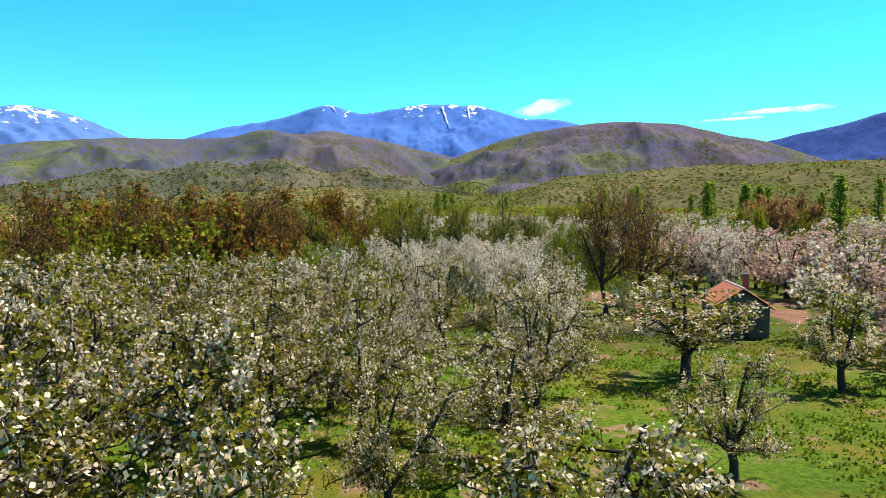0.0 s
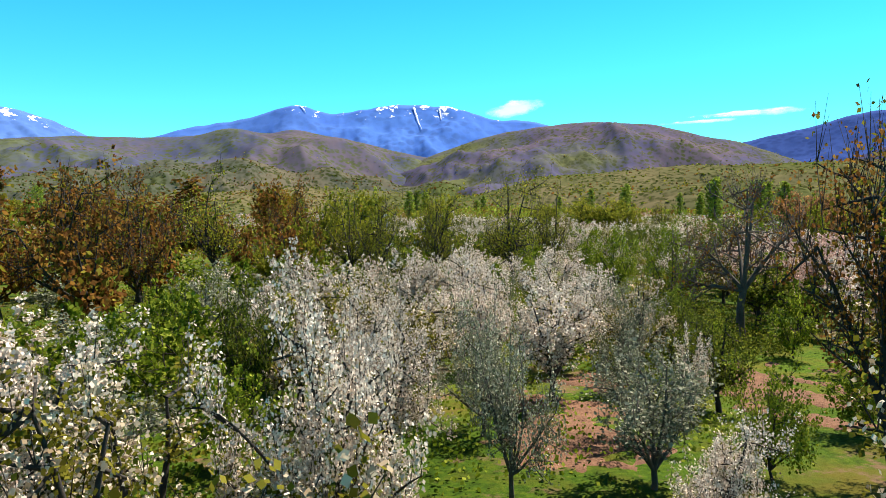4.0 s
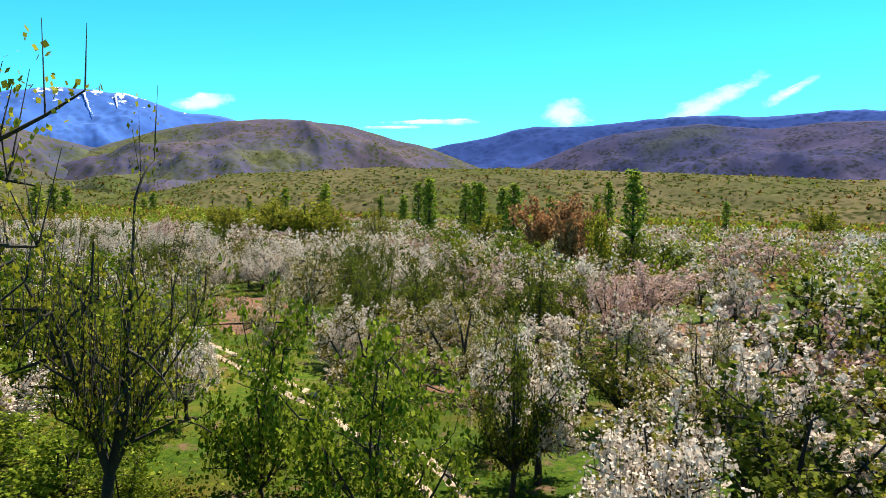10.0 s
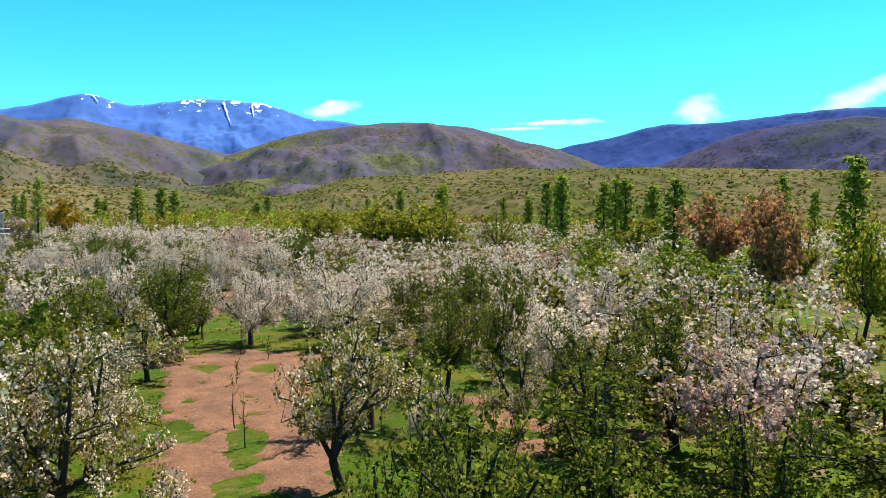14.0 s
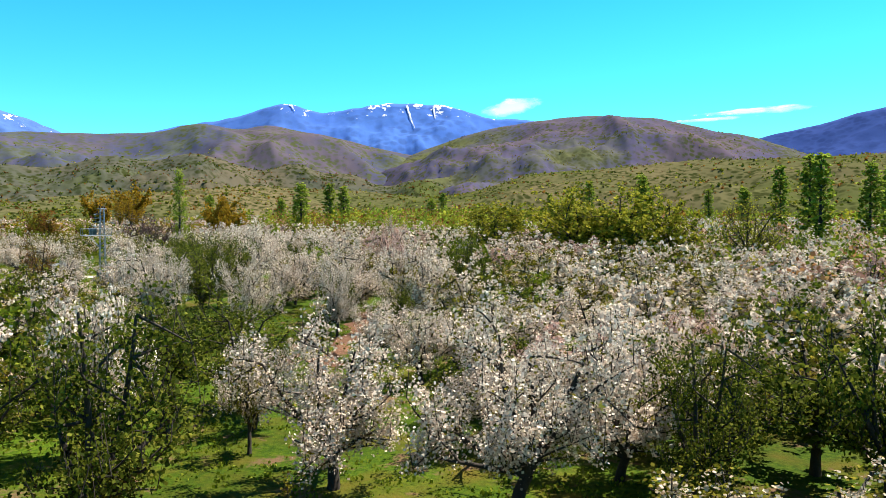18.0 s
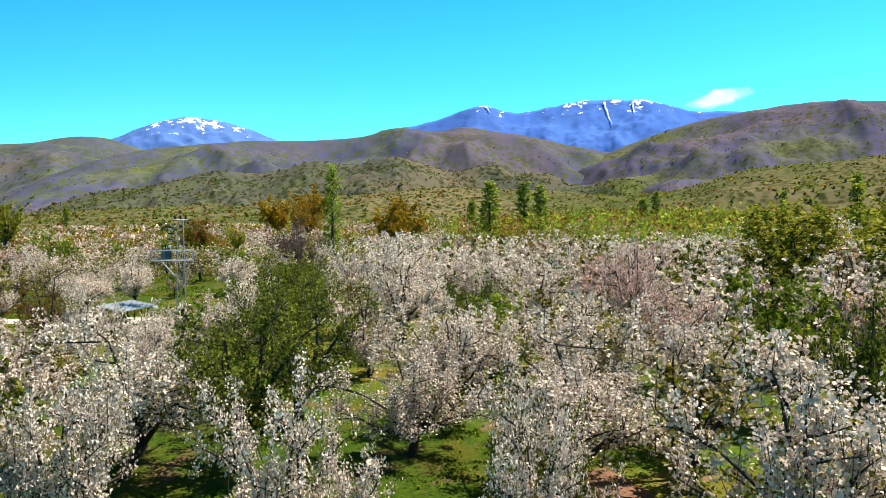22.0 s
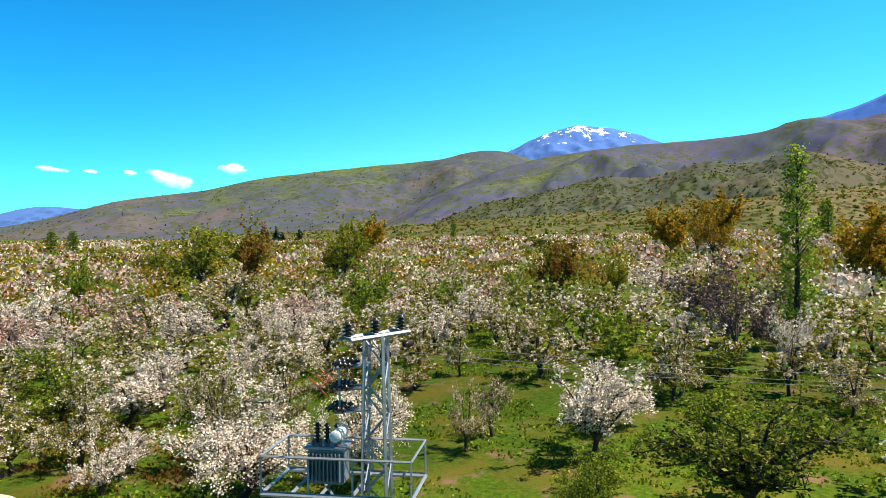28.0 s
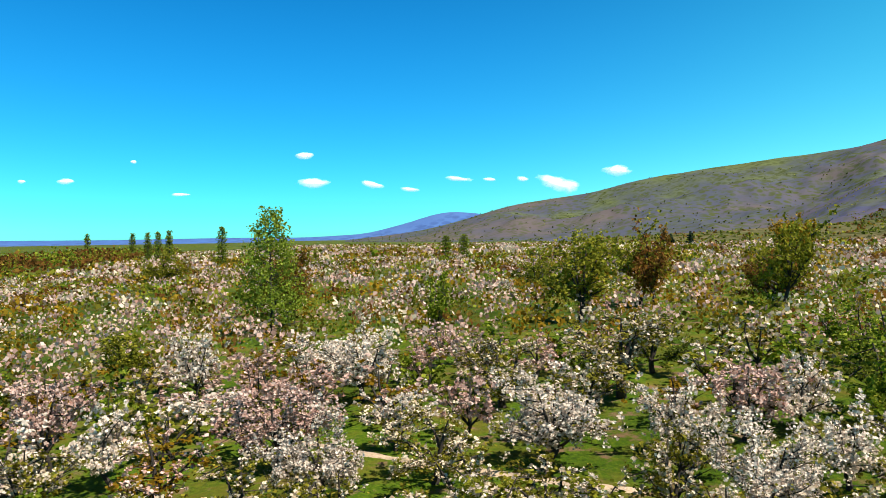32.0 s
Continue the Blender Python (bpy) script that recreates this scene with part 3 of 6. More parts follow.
# purple-blue in the soil and middle tones imitates haze before the hills
mountain("hills_middle", "brown scrub hills below the snow peaks, purple-blue with painted distance haze", [(-10, 80), (-3.3, 141), (1.1, 179), (5.1, 203), (7.8, 222), (10.4, 243), (12.6, 252), (14.9, 269), (16.8, 249), (20, 267), (21.7, 244), (24.6, 230), (28, 225), (32.3, 220), (37.9, 195), (41.3, 166), (44.2, 130), (47.5, 81), (50.7, 32), (54, 12)],
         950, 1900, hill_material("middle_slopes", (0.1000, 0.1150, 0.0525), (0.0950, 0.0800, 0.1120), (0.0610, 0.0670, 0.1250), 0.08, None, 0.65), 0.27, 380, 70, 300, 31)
# violet-blue of the wooded hill is haze painted into all three tones
mountain("hills_dark", "dark wooded hill, violet-blue from distance haze in its colour", [(-75, 250), (-62, 300), (-52.3, 322), (-47.4, 309), (-43.5, 334), (-39.5, 323), (-35.2, 301), (-32.2, 249), (-28.6, 194), (-22, 110)],
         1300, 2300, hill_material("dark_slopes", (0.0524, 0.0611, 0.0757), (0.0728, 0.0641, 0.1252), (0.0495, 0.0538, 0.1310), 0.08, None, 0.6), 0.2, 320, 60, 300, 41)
# here too the purple-blue tones carry the haze as colour
mountain("hills_right", "rounded rocky hill with brown scrub, purple-blue with painted distance haze", [(-36, 70), (-29, 130), (-25.3, 166), (-22, 205), (-18.3, 232), (-15.4, 259), (-11, 270), (-8.5, 268), (-5.5, 257), (-2, 241), (0.6, 212), (3.3, 186), (6.8, 131), (10, 70)],
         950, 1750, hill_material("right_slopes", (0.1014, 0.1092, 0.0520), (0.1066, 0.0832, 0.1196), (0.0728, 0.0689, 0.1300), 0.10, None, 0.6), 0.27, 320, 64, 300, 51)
mountain("hills_terrace", "olive green scrub terrace at the foot of the hills", [(-75, 70), (-54.8, 78), (-45.8, 90), (-32.5, 100), (-18.2, 100), (-12.3, 92), (-6.3, 85), (-1.7, 59), (1.4, 50), (7.1, 60), (10.6, 63), (15.8, 65), (22.1, 56), (34.6, 39), (50.7, 21), (60, 12)],
         520, 1050, hill_material("terrace_slopes", (0.0725, 0.0850, 0.0275), (0.1313, 0.1100, 0.0600), (0.0925, 0.0925, 0.0425), 0.13), 0.24, 420, 56, 200, 61, -4.0)

mountain("hills_foot", "olive scrub spurs in front of the higher hills", [(-6, 20), (-3, 60), (1, 84), (3, 96), (5.5, 74), (8, 104), (10, 98), (12.5, 122), (15, 100), (17.5, 118), (20, 136), (23, 112), (26, 126), (29, 98), (33, 104), (37, 78), (41, 66), (45, 34), (49, 8)],
         880, 1290, hill_material("foot_slopes", (0.0700, 0.0850, 0.0300), (0.1025, 0.0900, 0.0650), (0.0700, 0.0750, 0.0600), 0.11), 0.30, 340, 44, 200, 81, -4.0)


def snow_gully(top_bearing, low_bearing, low, width):
    """A streak of snow lying in a gully of the massif."""
    rng = np.random.default_rng(int(top_bearing * 10))
    rock = bpy.data.objects["backdrop_massif"].data
    cols, b0, b1, last = 340, -14.0, 34.0, 44

    def on_rock(bearing, s):
        c, r = (bearing - b0) / (b1 - b0) * (cols - 1), s * last
        i, j = int(c), int(r)
        u, v = c - i, r - j
        p = [rock.vertices[(j + dj) * cols + i + di].co for dj in (0, 1) for di in (0, 1)]
        return (p[0] * (1 - u) + p[1] * u) * (1 - v) + (p[2] * (1 - u) + p[3] * u) * v
    vs, fs = [], []
    for k in range(33):
        f = k / 32
        b, s = top_bearing + (low_bearing - top_bearing) * f + rng.normal(0, 0.02), 0.985 - (0.985 - low) * f
        for side in (-1, 0, 1):
            p = on_rock(b + side * width * (1 - 0.8 * f) * rng.uniform(0.5, 1.2), s)
            vs.append((p.x * 0.998, p.y * 0.998, p.z + 3 + 2 * (side == 0)))
        if k:
            for o in (0, 1):
                fs.append((3 * k - 3 + o, 3 * k - 2 + o, 3 * k + 1 + o, 3 * k + o))
    tagged(new("backdrop_snow", mesh_from("backdrop_snow", vs, fs, SNOW)), "streak of old snow in a mountain gully", "snow", kind="structure")


SNOW = plain_material("snow", (0.80, 0.83, 0.88), (0.90, 0.91, 0.93), 0.02, 0.8, 0, 0)
snow_gully(4.55, 3.9, 0.80, 0.10)
snow_gully(2.45, 2.3, 0.88, 0.10)
snow_gully(13.6, 13.2, 0.93, 0.10)


# ---- the orchards, as they stand along the way ----
place("brown", 3, [(-30.0, 241.0, 8.4, 6.0)])
place("yellow", 2, [(73.5, 269.7, 12.3, 10.7)])
place("bright", 3, [(-32.8, 271.9, 3.4, 2.8)])
place("white", 3, [(-36.9, 304.0, 4.9, 2.9), (-18.5, 275.3, 5.9, 4.3)])
place("open", 3, [(-30.4, 296.2, 3.3, 3.7), (-41.5, 294.9, 3.2, 3.7)])
place("poplar", 3, [(-41.9, 317.2, 19.0, 3.9)])
place("gold", 2, [(-105.9, 428.9, 16.4, 10.0), (-114.0, 436.0, 15.0, 7.0)])
place("bare", 1, [
    (-54.3, 323.0, 8.6, 7.9),
])
place("bare", 2, [
    (-44.0, 309.1, 8.2, 6.8),
])
place("bright", 4, [
    (20.0, 65.0, 9.0, 6.6), (14.2, 63.5, 3.2, 3.2), (17.5, 67.5, 2.6, 2.6),
    (21.7, 94.7, 3.8, 5.3), (14.4, 120.7, 5.2, 4.4),
])
place("brown", 1, [
    (-43.0, 75.0, 14.5, 9.0), (-60.0, 45.0, 14.0, 10.0),
])
place("brown", 2, [
    (-38.0, 32.0, 13.5, 8.0), (-45.0, 40.0, 14.0, 9.0), (-36.8, 40.0, 13.4, 7.4), (-33.5, 52.0, 14.0, 8.6), (-30.0, 59.0, 12.6, 7.0), (-34.5, 68.0, 14.0, 9.0),
    (-52.0, 30.0, 13.0, 9.0), (-48.0, 22.0, 12.0, 8.0), (-22.6, 88.3, 13.0, 7.6),
])
place("brown", 3, [
    (15.1, 19.3, 13.6, 7.6), (19.5, 22.5, 13.4, 6.4),
])
place("green", 1, [
    (-91.3, 303.8, 5.4, 6.8),
])
place("green", 2, [
    (48.3, 197.7, 7.4, 8.1),
])
place("green", 3, [
    (41.2, 115.7, 7.5, 6.0), (0.8, 256.7, 5.1, 7.3), (46.3, 143.5, 7.9, 5.7), (43.9, 178.4, 8.7, 6.0), (38.5, 182.5, 6.6, 6.9), (2.6, 251.3, 6.8, 5.3),
    (26.4, 233.3, 8.5, 4.8), (40.9, 159.1, 8.2, 4.7), (4.3, 179.0, 6.9, 6.3),
])
place("green", 4, [
    (-10.4, 33.0, 5.2, 2.7), (26.5, 120.0, 6.2, 4.4), (34.3, 93.5, 5.5, 5.2), (19.5, 217.7, 5.3, 3.7), (-3.3, 233.7, 8.0, 7.7), (39.7, 138.8, 7.1, 6.2),
    (13.6, 173.2, 9.0, 7.9), (-14.5, 253.1, 6.7, 8.6), (5.0, 202.3, 5.2, 6.5), (35.3, 154.6, 8.1, 5.0), (13.2, 220.9, 6.3, 4.3), (-8.7, 240.5, 8.7, 5.3),
    (-18.6, 262.0, 5.7, 6.2), (-2.7, 226.6, 8.6, 7.5), (36.2, 178.0, 7.4, 5.7), (11.9, 194.4, 7.4, 8.6),
])
place("oak", 3, [
    (22.4, 53.2, 13.6, 10.6),
])
place("open", 2, [
    (-40.9, 292.8, 4.9, 4.2), (34.0, 234.1, 7.1, 8.3), (-52.8, 292.8, 4.8, 6.4), (53.0, 226.1, 6.0, 7.5), (46.0, 230.4, 5.9, 8.6), (58.4, 178.9, 7.3, 8.5),
    (35.1, 246.0, 5.6, 8.6),
])
place("open", 3, [
    (24.0, -12.0, 6.0, 6.0),
    (-12.0, -2.5, 5.6, 6.4), (-9.0, 3.0, 6.5, 5.6), (-13.2, -11.3, 5.7, 5.4), (0.0, -2.2, 6.8, 5.7), (15.2, -11.0, 6.0, 8.6), (-7.5, -25.0, 4.6, 4.8), (1.0, -23.5, 3.8, 4.2), (-11.8, -20.5, 5.2, 5.2), (45.9, 173.4, 8.8, 5.8),
    (-45.5, 279.1, 3.6, 2.5), (15.7, 133.1, 7.6, 5.9),
])
place("open", 4, [
    (4.4, -27.2, 5.2, 6.3), (0.7, -32.5, 5.2, 4.6), (-4.3, -19.4, 5.0, 5.2), (6.3, -15.5, 6.3, 6.2), (12.9, -27.2, 4.8, 4.4), (31.3, 110.9, 5.2, 7.6),
    (34.6, 166.2, 5.5, 8.6), (26.5, 93.5, 6.4, 3.9), (35.8, 89.6, 6.1, 4.5), (20.4, 121.0, 5.8, 4.7), (14.9, 139.3, 6.7, 6.2), (32.5, 98.5, 3.7, 3.4),
    (-44.6, 275.9, 3.8, 2.9), (-53.3, 264.3, 5.5, 4.3), (37.2, 143.9, 5.8, 4.6), (29.3, 103.9, 6.1, 5.9), (28.8, 146.3, 7.2, 7.2), (-60.5, 259.4, 5.3, 5.2),
    (-56.6, 270.8, 3.7, 3.8), (26.3, 110.2, 3.8, 4.5), (19.9, 115.6, 5.9, 3.3),
])
place("pink", 2, [
    (41.0, 51.5, 7.8, 8.0), (51.0, 57.0, 8.3, 8.6), (61.0, 60.0, 8.0, 8.6), (45.6, 134.2, 6.8, 6.8), (13.8, 262.7, 7.7, 6.4),
])
place("pink", 3, [
    (32.0, 61.0, 7.6, 6.4), (46.6, 112.8, 6.5, 5.0), (41.6, 196.9, 6.1, 4.4), (17.7, 247.9, 6.8, 5.0), (51.9, 115.5, 6.5, 6.9), (15.0, 254.7, 9.3, 5.0),
])
place("silver", 3, [
    (15.6, 14.0, 4.2, 2.3), (26.6, 219.1, 4.7, 2.9),
])
place("silver", 4, [
    (15.6, 66.4, 3.4, 3.0),
    (1.7, 19.0, 6.6, 3.4), (7.8, 25.3, 4.3, 4.1), (0.6, 26.4, 6.2, 4.5),
])
place("white", 1, [
    (-70.9, 342.6, 5.9, 8.6),
])
place("white", 2, [
    (5.8, 267.3, 6.8, 5.5), (64.3, 162.4, 4.9, 6.3), (68.1, 121.5, 6.3, 5.0), (58.7, 201.8, 7.0, 8.6),
])
place("white", 3, [
    (38.5, 58.5, 8.2, 7.5), (1.1, 247.9, 5.2, 6.2), (-15.5, 246.9, 5.6, 5.5), (21.6, 222.4, 8.2, 7.6), (12.0, 245.1, 6.8, 7.4), (-41.5, 284.5, 3.6, 5.4),
    (-0.7, 268.1, 6.7, 8.1), (-8.5, 267.5, 8.3, 8.6), (40.4, 207.5, 4.4, 6.1), (-1.6, 204.2, 4.7, 3.6), (30.4, 211.8, 5.4, 6.4), (36.5, 210.9, 5.5, 7.8),
    (50.3, 141.9, 5.2, 5.7), (-38.2, 279.5, 5.2, 5.7), (-7.8, 205.6, 6.5, 5.2), (19.1, 237.2, 6.7, 6.7), (7.3, 258.4, 7.8, 8.6),
])
place("white", 4, [
    (-1.4, -9.0, 5.2, 3.8), (6.6, -8.5, 7.2, 5.6), (-3.7, 12.0, 7.4, 5.0), (-4.8, 28.0, 6.4, 5.0), (6.0, 41.2, 6.9, 5.8), (7.7, 13.5, 4.4, 3.6),
    (8.1, 60.0, 6.7, 8.2), (-3.0, 22.9, 5.8, 5.2), (4.6, 230.6, 5.8, 7.3), (12.4, 235.2, 5.2, 7.0), (13.6, 217.9, 7.4, 4.1), (5.5, 217.0, 7.6, 5.3),
    (-2.7, 214.7, 7.8, 5.3), (28.4, 178.3, 8.6, 8.4), (22.4, 107.5, 4.8, 3.5), (-15.1, 234.5, 5.8, 4.0), (20.3, 180.5, 7.7, 8.6), (25.6, 206.4, 4.7, 6.2),
    (19.2, 209.6, 4.9, 6.7), (13.9, 189.7, 5.2, 4.4), (-24.8, 240.1, 6.7, 4.9), (-48.6, 263.1, 5.7, 7.5),
])
place("white", 4, [
    (-44.6, 268.4, 5.2, 6.2), (-7.9, 223.7, 7.8, 8.3), (-5.8, 257.6, 8.8, 8.6), (5.2, 236.1, 6.7, 6.7), (28.7, 185.8, 6.9, 8.6), 
])
place("yellow", 2, [
    (-31.0, 79.0, 14.0, 7.5), (-15.0, 83.0, 11.2, 5.5),
])
place("yellow", 3, [
    (-10.3, 79.2, 11.8, 6.0), (-3.0, 85.5, 12.0, 6.6), (5.7, 83.6, 14.4, 8.4), (10.4, 85.8, 12.7, 5.0),
])

plant("open", 4, [
    (28.6, 145.2, 6.2, 5.5), (33.7, 165.2, 4.8, 6.5), 
])
plant("open", 3, [
    (-2.7, 57.6, 4.1, 4.1), 
    (18.7, 124.8, 5.8, 5.2), (26, 107.5, 6.1, 3.9), (26.7, 136.2, 6.2, 4.5), (22.7, 102.9, 5.1, 4.3), 
])
plant("open", 3, [
    (-52.9, 292.4, 4.2, 5.7), (-77.3, 256.2, 4.3, 5.6), 
])
plant("open", 2, [
    (24.3, 47.8, 4.4, 3.4), (30.9, 87.1, 4.2, 3.9), 
    (86.7, 143, 5.3, 6.2), (7.5, 77.7, 2.6, 3.5), (14.6, 142.8, 6.1, 5.1), (34.6, 103.6, 2.6, 3.5), (50, 103.9, 3.2, 1.4), (31.9, 97.6, 3.5, 3.3), 
    (11.3, 144.4, 5, 3.3), (67.6, 142.1, 6.1, 6.6), (15, 185.3, 4, 2.3), (34.1, 233.6, 6.2, 6.1), (32.2, 242, 6.2, 6.4), (-41.8, 285.3, 3.9, 5.2), 
    (-45.6, 277.5, 3.7, 3.1), (-46.2, 280.4, 3.8, 2.7), (-46.1, 275.4, 4.1, 2.5), (-57.4, 271.4, 3, 4), 
])
plant("open", 2, [
    (-62.5, 260.4, 4, 4.2), (-40.1, 278.3, 2.9, 3.2), (-41.8, 295.1, 3.5, 3.8), (-44.4, 268.5, 2.9, 2.3), (-63.1, 278.9, 3.4, 3.4), (-58.4, 283.5, 2.8, 3.7), 
    (-58.7, 289, 3.6, 2.2), (-59, 296.3, 4.1, 3.7), (-89.2, 271.1, 3.8, 5.2), (-104.3, 280.1, 5, 6.3), (-103.4, 289.9, 6.2, 8.4), 
])
plant("white", 3, [
    (3.3, 25.5, 4.8, 5.2), 
    (4.6, 32.3, 4.4, 4.8), (8.6, 27.8, 2.4, 2.3), (10.8, 28.8, 2.4, 1.7), (-2.6, 28.2, 4.5, 4), (-2.4, 37.8, 3.2, 3.7), (-4.3, 52.2, 5.1, 4.3), 
    (0, 54.2, 5.1, 4.5), (-7, 40.1, 3.7, 4), (-0.5, 60.2, 5.3, 3.4), (14.7, 52.1, 2.4, 2.8), (12.3, 55.4, 2.4, 2.7), (29.5, 103.9, 6.2, 4.4), 
    (-2.7, 206.2, 7, 8), (39, 210.4, 6.8, 7.8), (-4.1, 213.2, 7, 7.8), (-2.8, 275.1, 6.6, 6.6), 
])
plant("white", 3, [
    (-76.6, 283.1, 5, 5.7), 
])
plant("bare", 2, [
    (-35.5, 280.2, 2.7, 1.8), 
])
plant("silver", 2, [
    (-21.7, 52.3, 4.3, 3.9), (11.5, 128, 5.6, 5.3), 
])
plant("white", 2, [
    (32.5, 51.8, 6.5, 7.3), (-12.2, 41.3, 4.1, 4.7), (-13.6, 52.3, 5.4, 4.7), (-8.7, 75.8, 4.1, 4.7), (-0.3, 78.6, 3.3, 3.8), 
    (24.6, 114.7, 4.1, 4.1), (41.4, 101.9, 4.9, 4.2), (23.4, 109.1, 4.2, 3.2), (58.9, 179.5, 6.8, 7.7), (31.7, 140.7, 3.3, 2.3), (46.3, 135.9, 5, 4.3), 
    (7, 184.8, 7, 4.5), (-0.8, 183.9, 6, 6.6), (57.6, 201.2, 6.8, 7.8), (55.6, 172.1, 6.7, 7.4), (50.5, 217.1, 6.4, 6.4), (56.9, 217.2, 5.7, 6.4), 
    (66.3, 214.1, 5.5, 6.2), (19.7, 213.7, 4.2, 4.9), (20.9, 233.3, 7, 4.5), (-20.6, 255.4, 5.6, 4.9), 
])
plant("white", 2, [
    (-18.5, 238.9, 4.9, 4.9), (32, 220.5, 2.9, 2.3), (7.7, 265.8, 7, 6.7), (-12.6, 259.4, 4.6, 5.3), (-24.8, 260.2, 4, 2.5), (-17.9, 242.1, 4.6, 3.5), 
    (-3.5, 244.6, 4.6, 4), (-47.5, 269.9, 4.3, 4.3), (-17.2, 270.4, 6.6, 4.5), (-1.9, 267.7, 5.8, 4), (-31.9, 321.2, 5.9, 5.9), (-56.5, 261.3, 2.4, 2.3), 
    (-65.9, 263.5, 4.1, 4.7), (-25.2, 253.4, 3.8, 4.1), (-62.3, 257.4, 3.3, 3), (-54.5, 258.7, 2.7, 2.4), (-73.5, 269.6, 3.2, 3.7), (-68.3, 294.7, 4, 4.4), 
    (-69.6, 267.9, 3.9, 4.5), (-68, 273.9, 4.2, 3.6), (-88.9, 264, 4.4, 5), (-64, 284.3, 3, 2.7), 
])
plant("white", 2, [
    (-111.9, 269.7, 5.9, 5.9), (-88.6, 277.4, 4.9, 5.6), (-18.9, 249.5, 4.4, 5), 
])
plant("white", 4, [
    (-6.5, 24.3, 5.8, 5.6), (8, 56.4, 5.2, 6), (39.5, 144, 6.1, 6.9), (27.8, 175.5, 6.8, 6.7), (20.5, 177.6, 6.8, 5.9), (28.7, 179.2, 7, 8), 
    (7.5, 214.6, 7, 8), (31.4, 186.2, 7, 5.9), (5.1, 224, 7, 8), (11.9, 228.4, 7, 7.9), (21.9, 222.1, 7, 5.8), (11.1, 242, 7, 6.4), 
    (-0.2, 250.4, 5.8, 6.7), (3.2, 236.4, 5, 5.8), (-8.3, 265.1, 7, 8), (-50.2, 264.1, 5.9, 6.3), (-7.3, 257.6, 7, 7.9), 
])
plant("silver", 3, [
    (-1.4, 24.9, 3.9, 4.3), (8, 41.1, 3.3, 4.5), (8.7, 34.1, 3.6, 2.7), (0.7, 27.6, 4.6, 4.3), (-5.4, 28.3, 4.2, 3.8), (-8.3, 28.4, 3.1, 3.8), 
    (11.4, 48, 4, 4.3), (2.7, 53.3, 4, 2.2), (14, 77.3, 2.7, 3.3), 
])
plant("green", 2, [
    (-13.1, 34, 4.3, 2.3), (37.9, 95.5, 4.9, 4.7), (40.3, 139.5, 7.5, 4.9), (45.6, 141.9, 7.5, 5.4), (49.1, 201.8, 6, 6.7), (51.3, 137.5, 5.2, 5.2), 
    (43.5, 177.6, 7.5, 4.6), (25.3, 220.6, 7.5, 5.3), (46.5, 170.7, 3.8, 3.3), (17.9, 218.4, 5.1, 3.2), (-9.4, 233.9, 4.3, 4.3), (0.1, 259.6, 5.6, 5.1), 
    (-109.9, 296.6, 4.7, 6.3), 
])
plant("bright", 2, [
    (-25.5, 62.9, 4.1, 5.5), (-30.5, 77.8, 5, 6.6), (-5.4, 89.5, 4.6, 5.2), (2.6, 87.7, 5, 5), (24.9, 251.1, 6.6, 6.1), (-33.7, 284.8, 3.3, 4.5), 
    (-103.4, 314.6, 6.1, 8.1), (-35.5, 276.1, 2, 2.7), (-87.7, 328.2, 4.3, 5.8), 
])
plant("silver", 1, [
    (-39.8, 60.7, 2.9, 4), (138.7, 214.4, 6, 8.1), 
])
plant("bright", 1, [
    (-39.1, 46.2, 3.7, 5), (-15.7, 89.2, 3.9, 5.2), (-8.5, 97, 4, 5.4), (86.9, 247.1, 7.5, 8), (91.7, 210.2, 7.5, 10.1), (92.3, 222.5, 6.8, 9.1), 
    (101.1, 274.2, 7.5, 8.7), (-87.2, 300.2, 5.6, 4.9), (-147.4, 284.9, 7.3, 5.5), 
])
plant("bright", 3, [
    (-17.5, 63.9, 4.5, 6), (3.2, 70.9, 3.5, 3.5), (17.8, 83, 6.7, 4.6), (15.6, 90.4, 7.5, 4.6), (8.7, 112.5, 7.5, 9), (26.2, 232.1, 7.5, 5.7), 
    (-72.4, 261.5, 5.3, 6.2), 
])
plant("brown", 1, [
    (-55.5, 58.8, 13.8, 12.4), (-53.2, 68.7, 13.6, 10.4), (-54.9, 95, 14.1, 15.1), (-50.5, 114.8, 15.1, 19.7), (-71.6, 77.3, 13.2, 11.4), (-48.8, 177.3, 14.8, 14.8), 
    (-37.3, 83, 15.1, 13.6), (-41.1, 148.1, 15.1, 12.1), (-154, 342.7, 7.2, 9.7), (-98.3, 353.4, 8.3, 9.9), (-90.6, 343.6, 7.8, 7.6), (-149.5, 340.2, 8.4, 10.1), 
    (-170.4, 265.2, 11.1, 8.1), (-158.2, 323.8, 12.4, 10.2), 
])
plant("pink", 2, [
    (30.5, 43.8, 6.7, 6.2), (40.5, 39.4, 6.7, 8.5), (37.8, 68.9, 6.6, 7.6), (59.5, 125, 6.1, 8.1), (45.2, 110.4, 7.2, 5.4), (43.8, 130.8, 5.6, 4.6), 
    (15.2, 247.2, 7.5, 5.4), (14.4, 267.8, 7.1, 6.2), (-94.9, 262.8, 4.9, 5.6), 
])
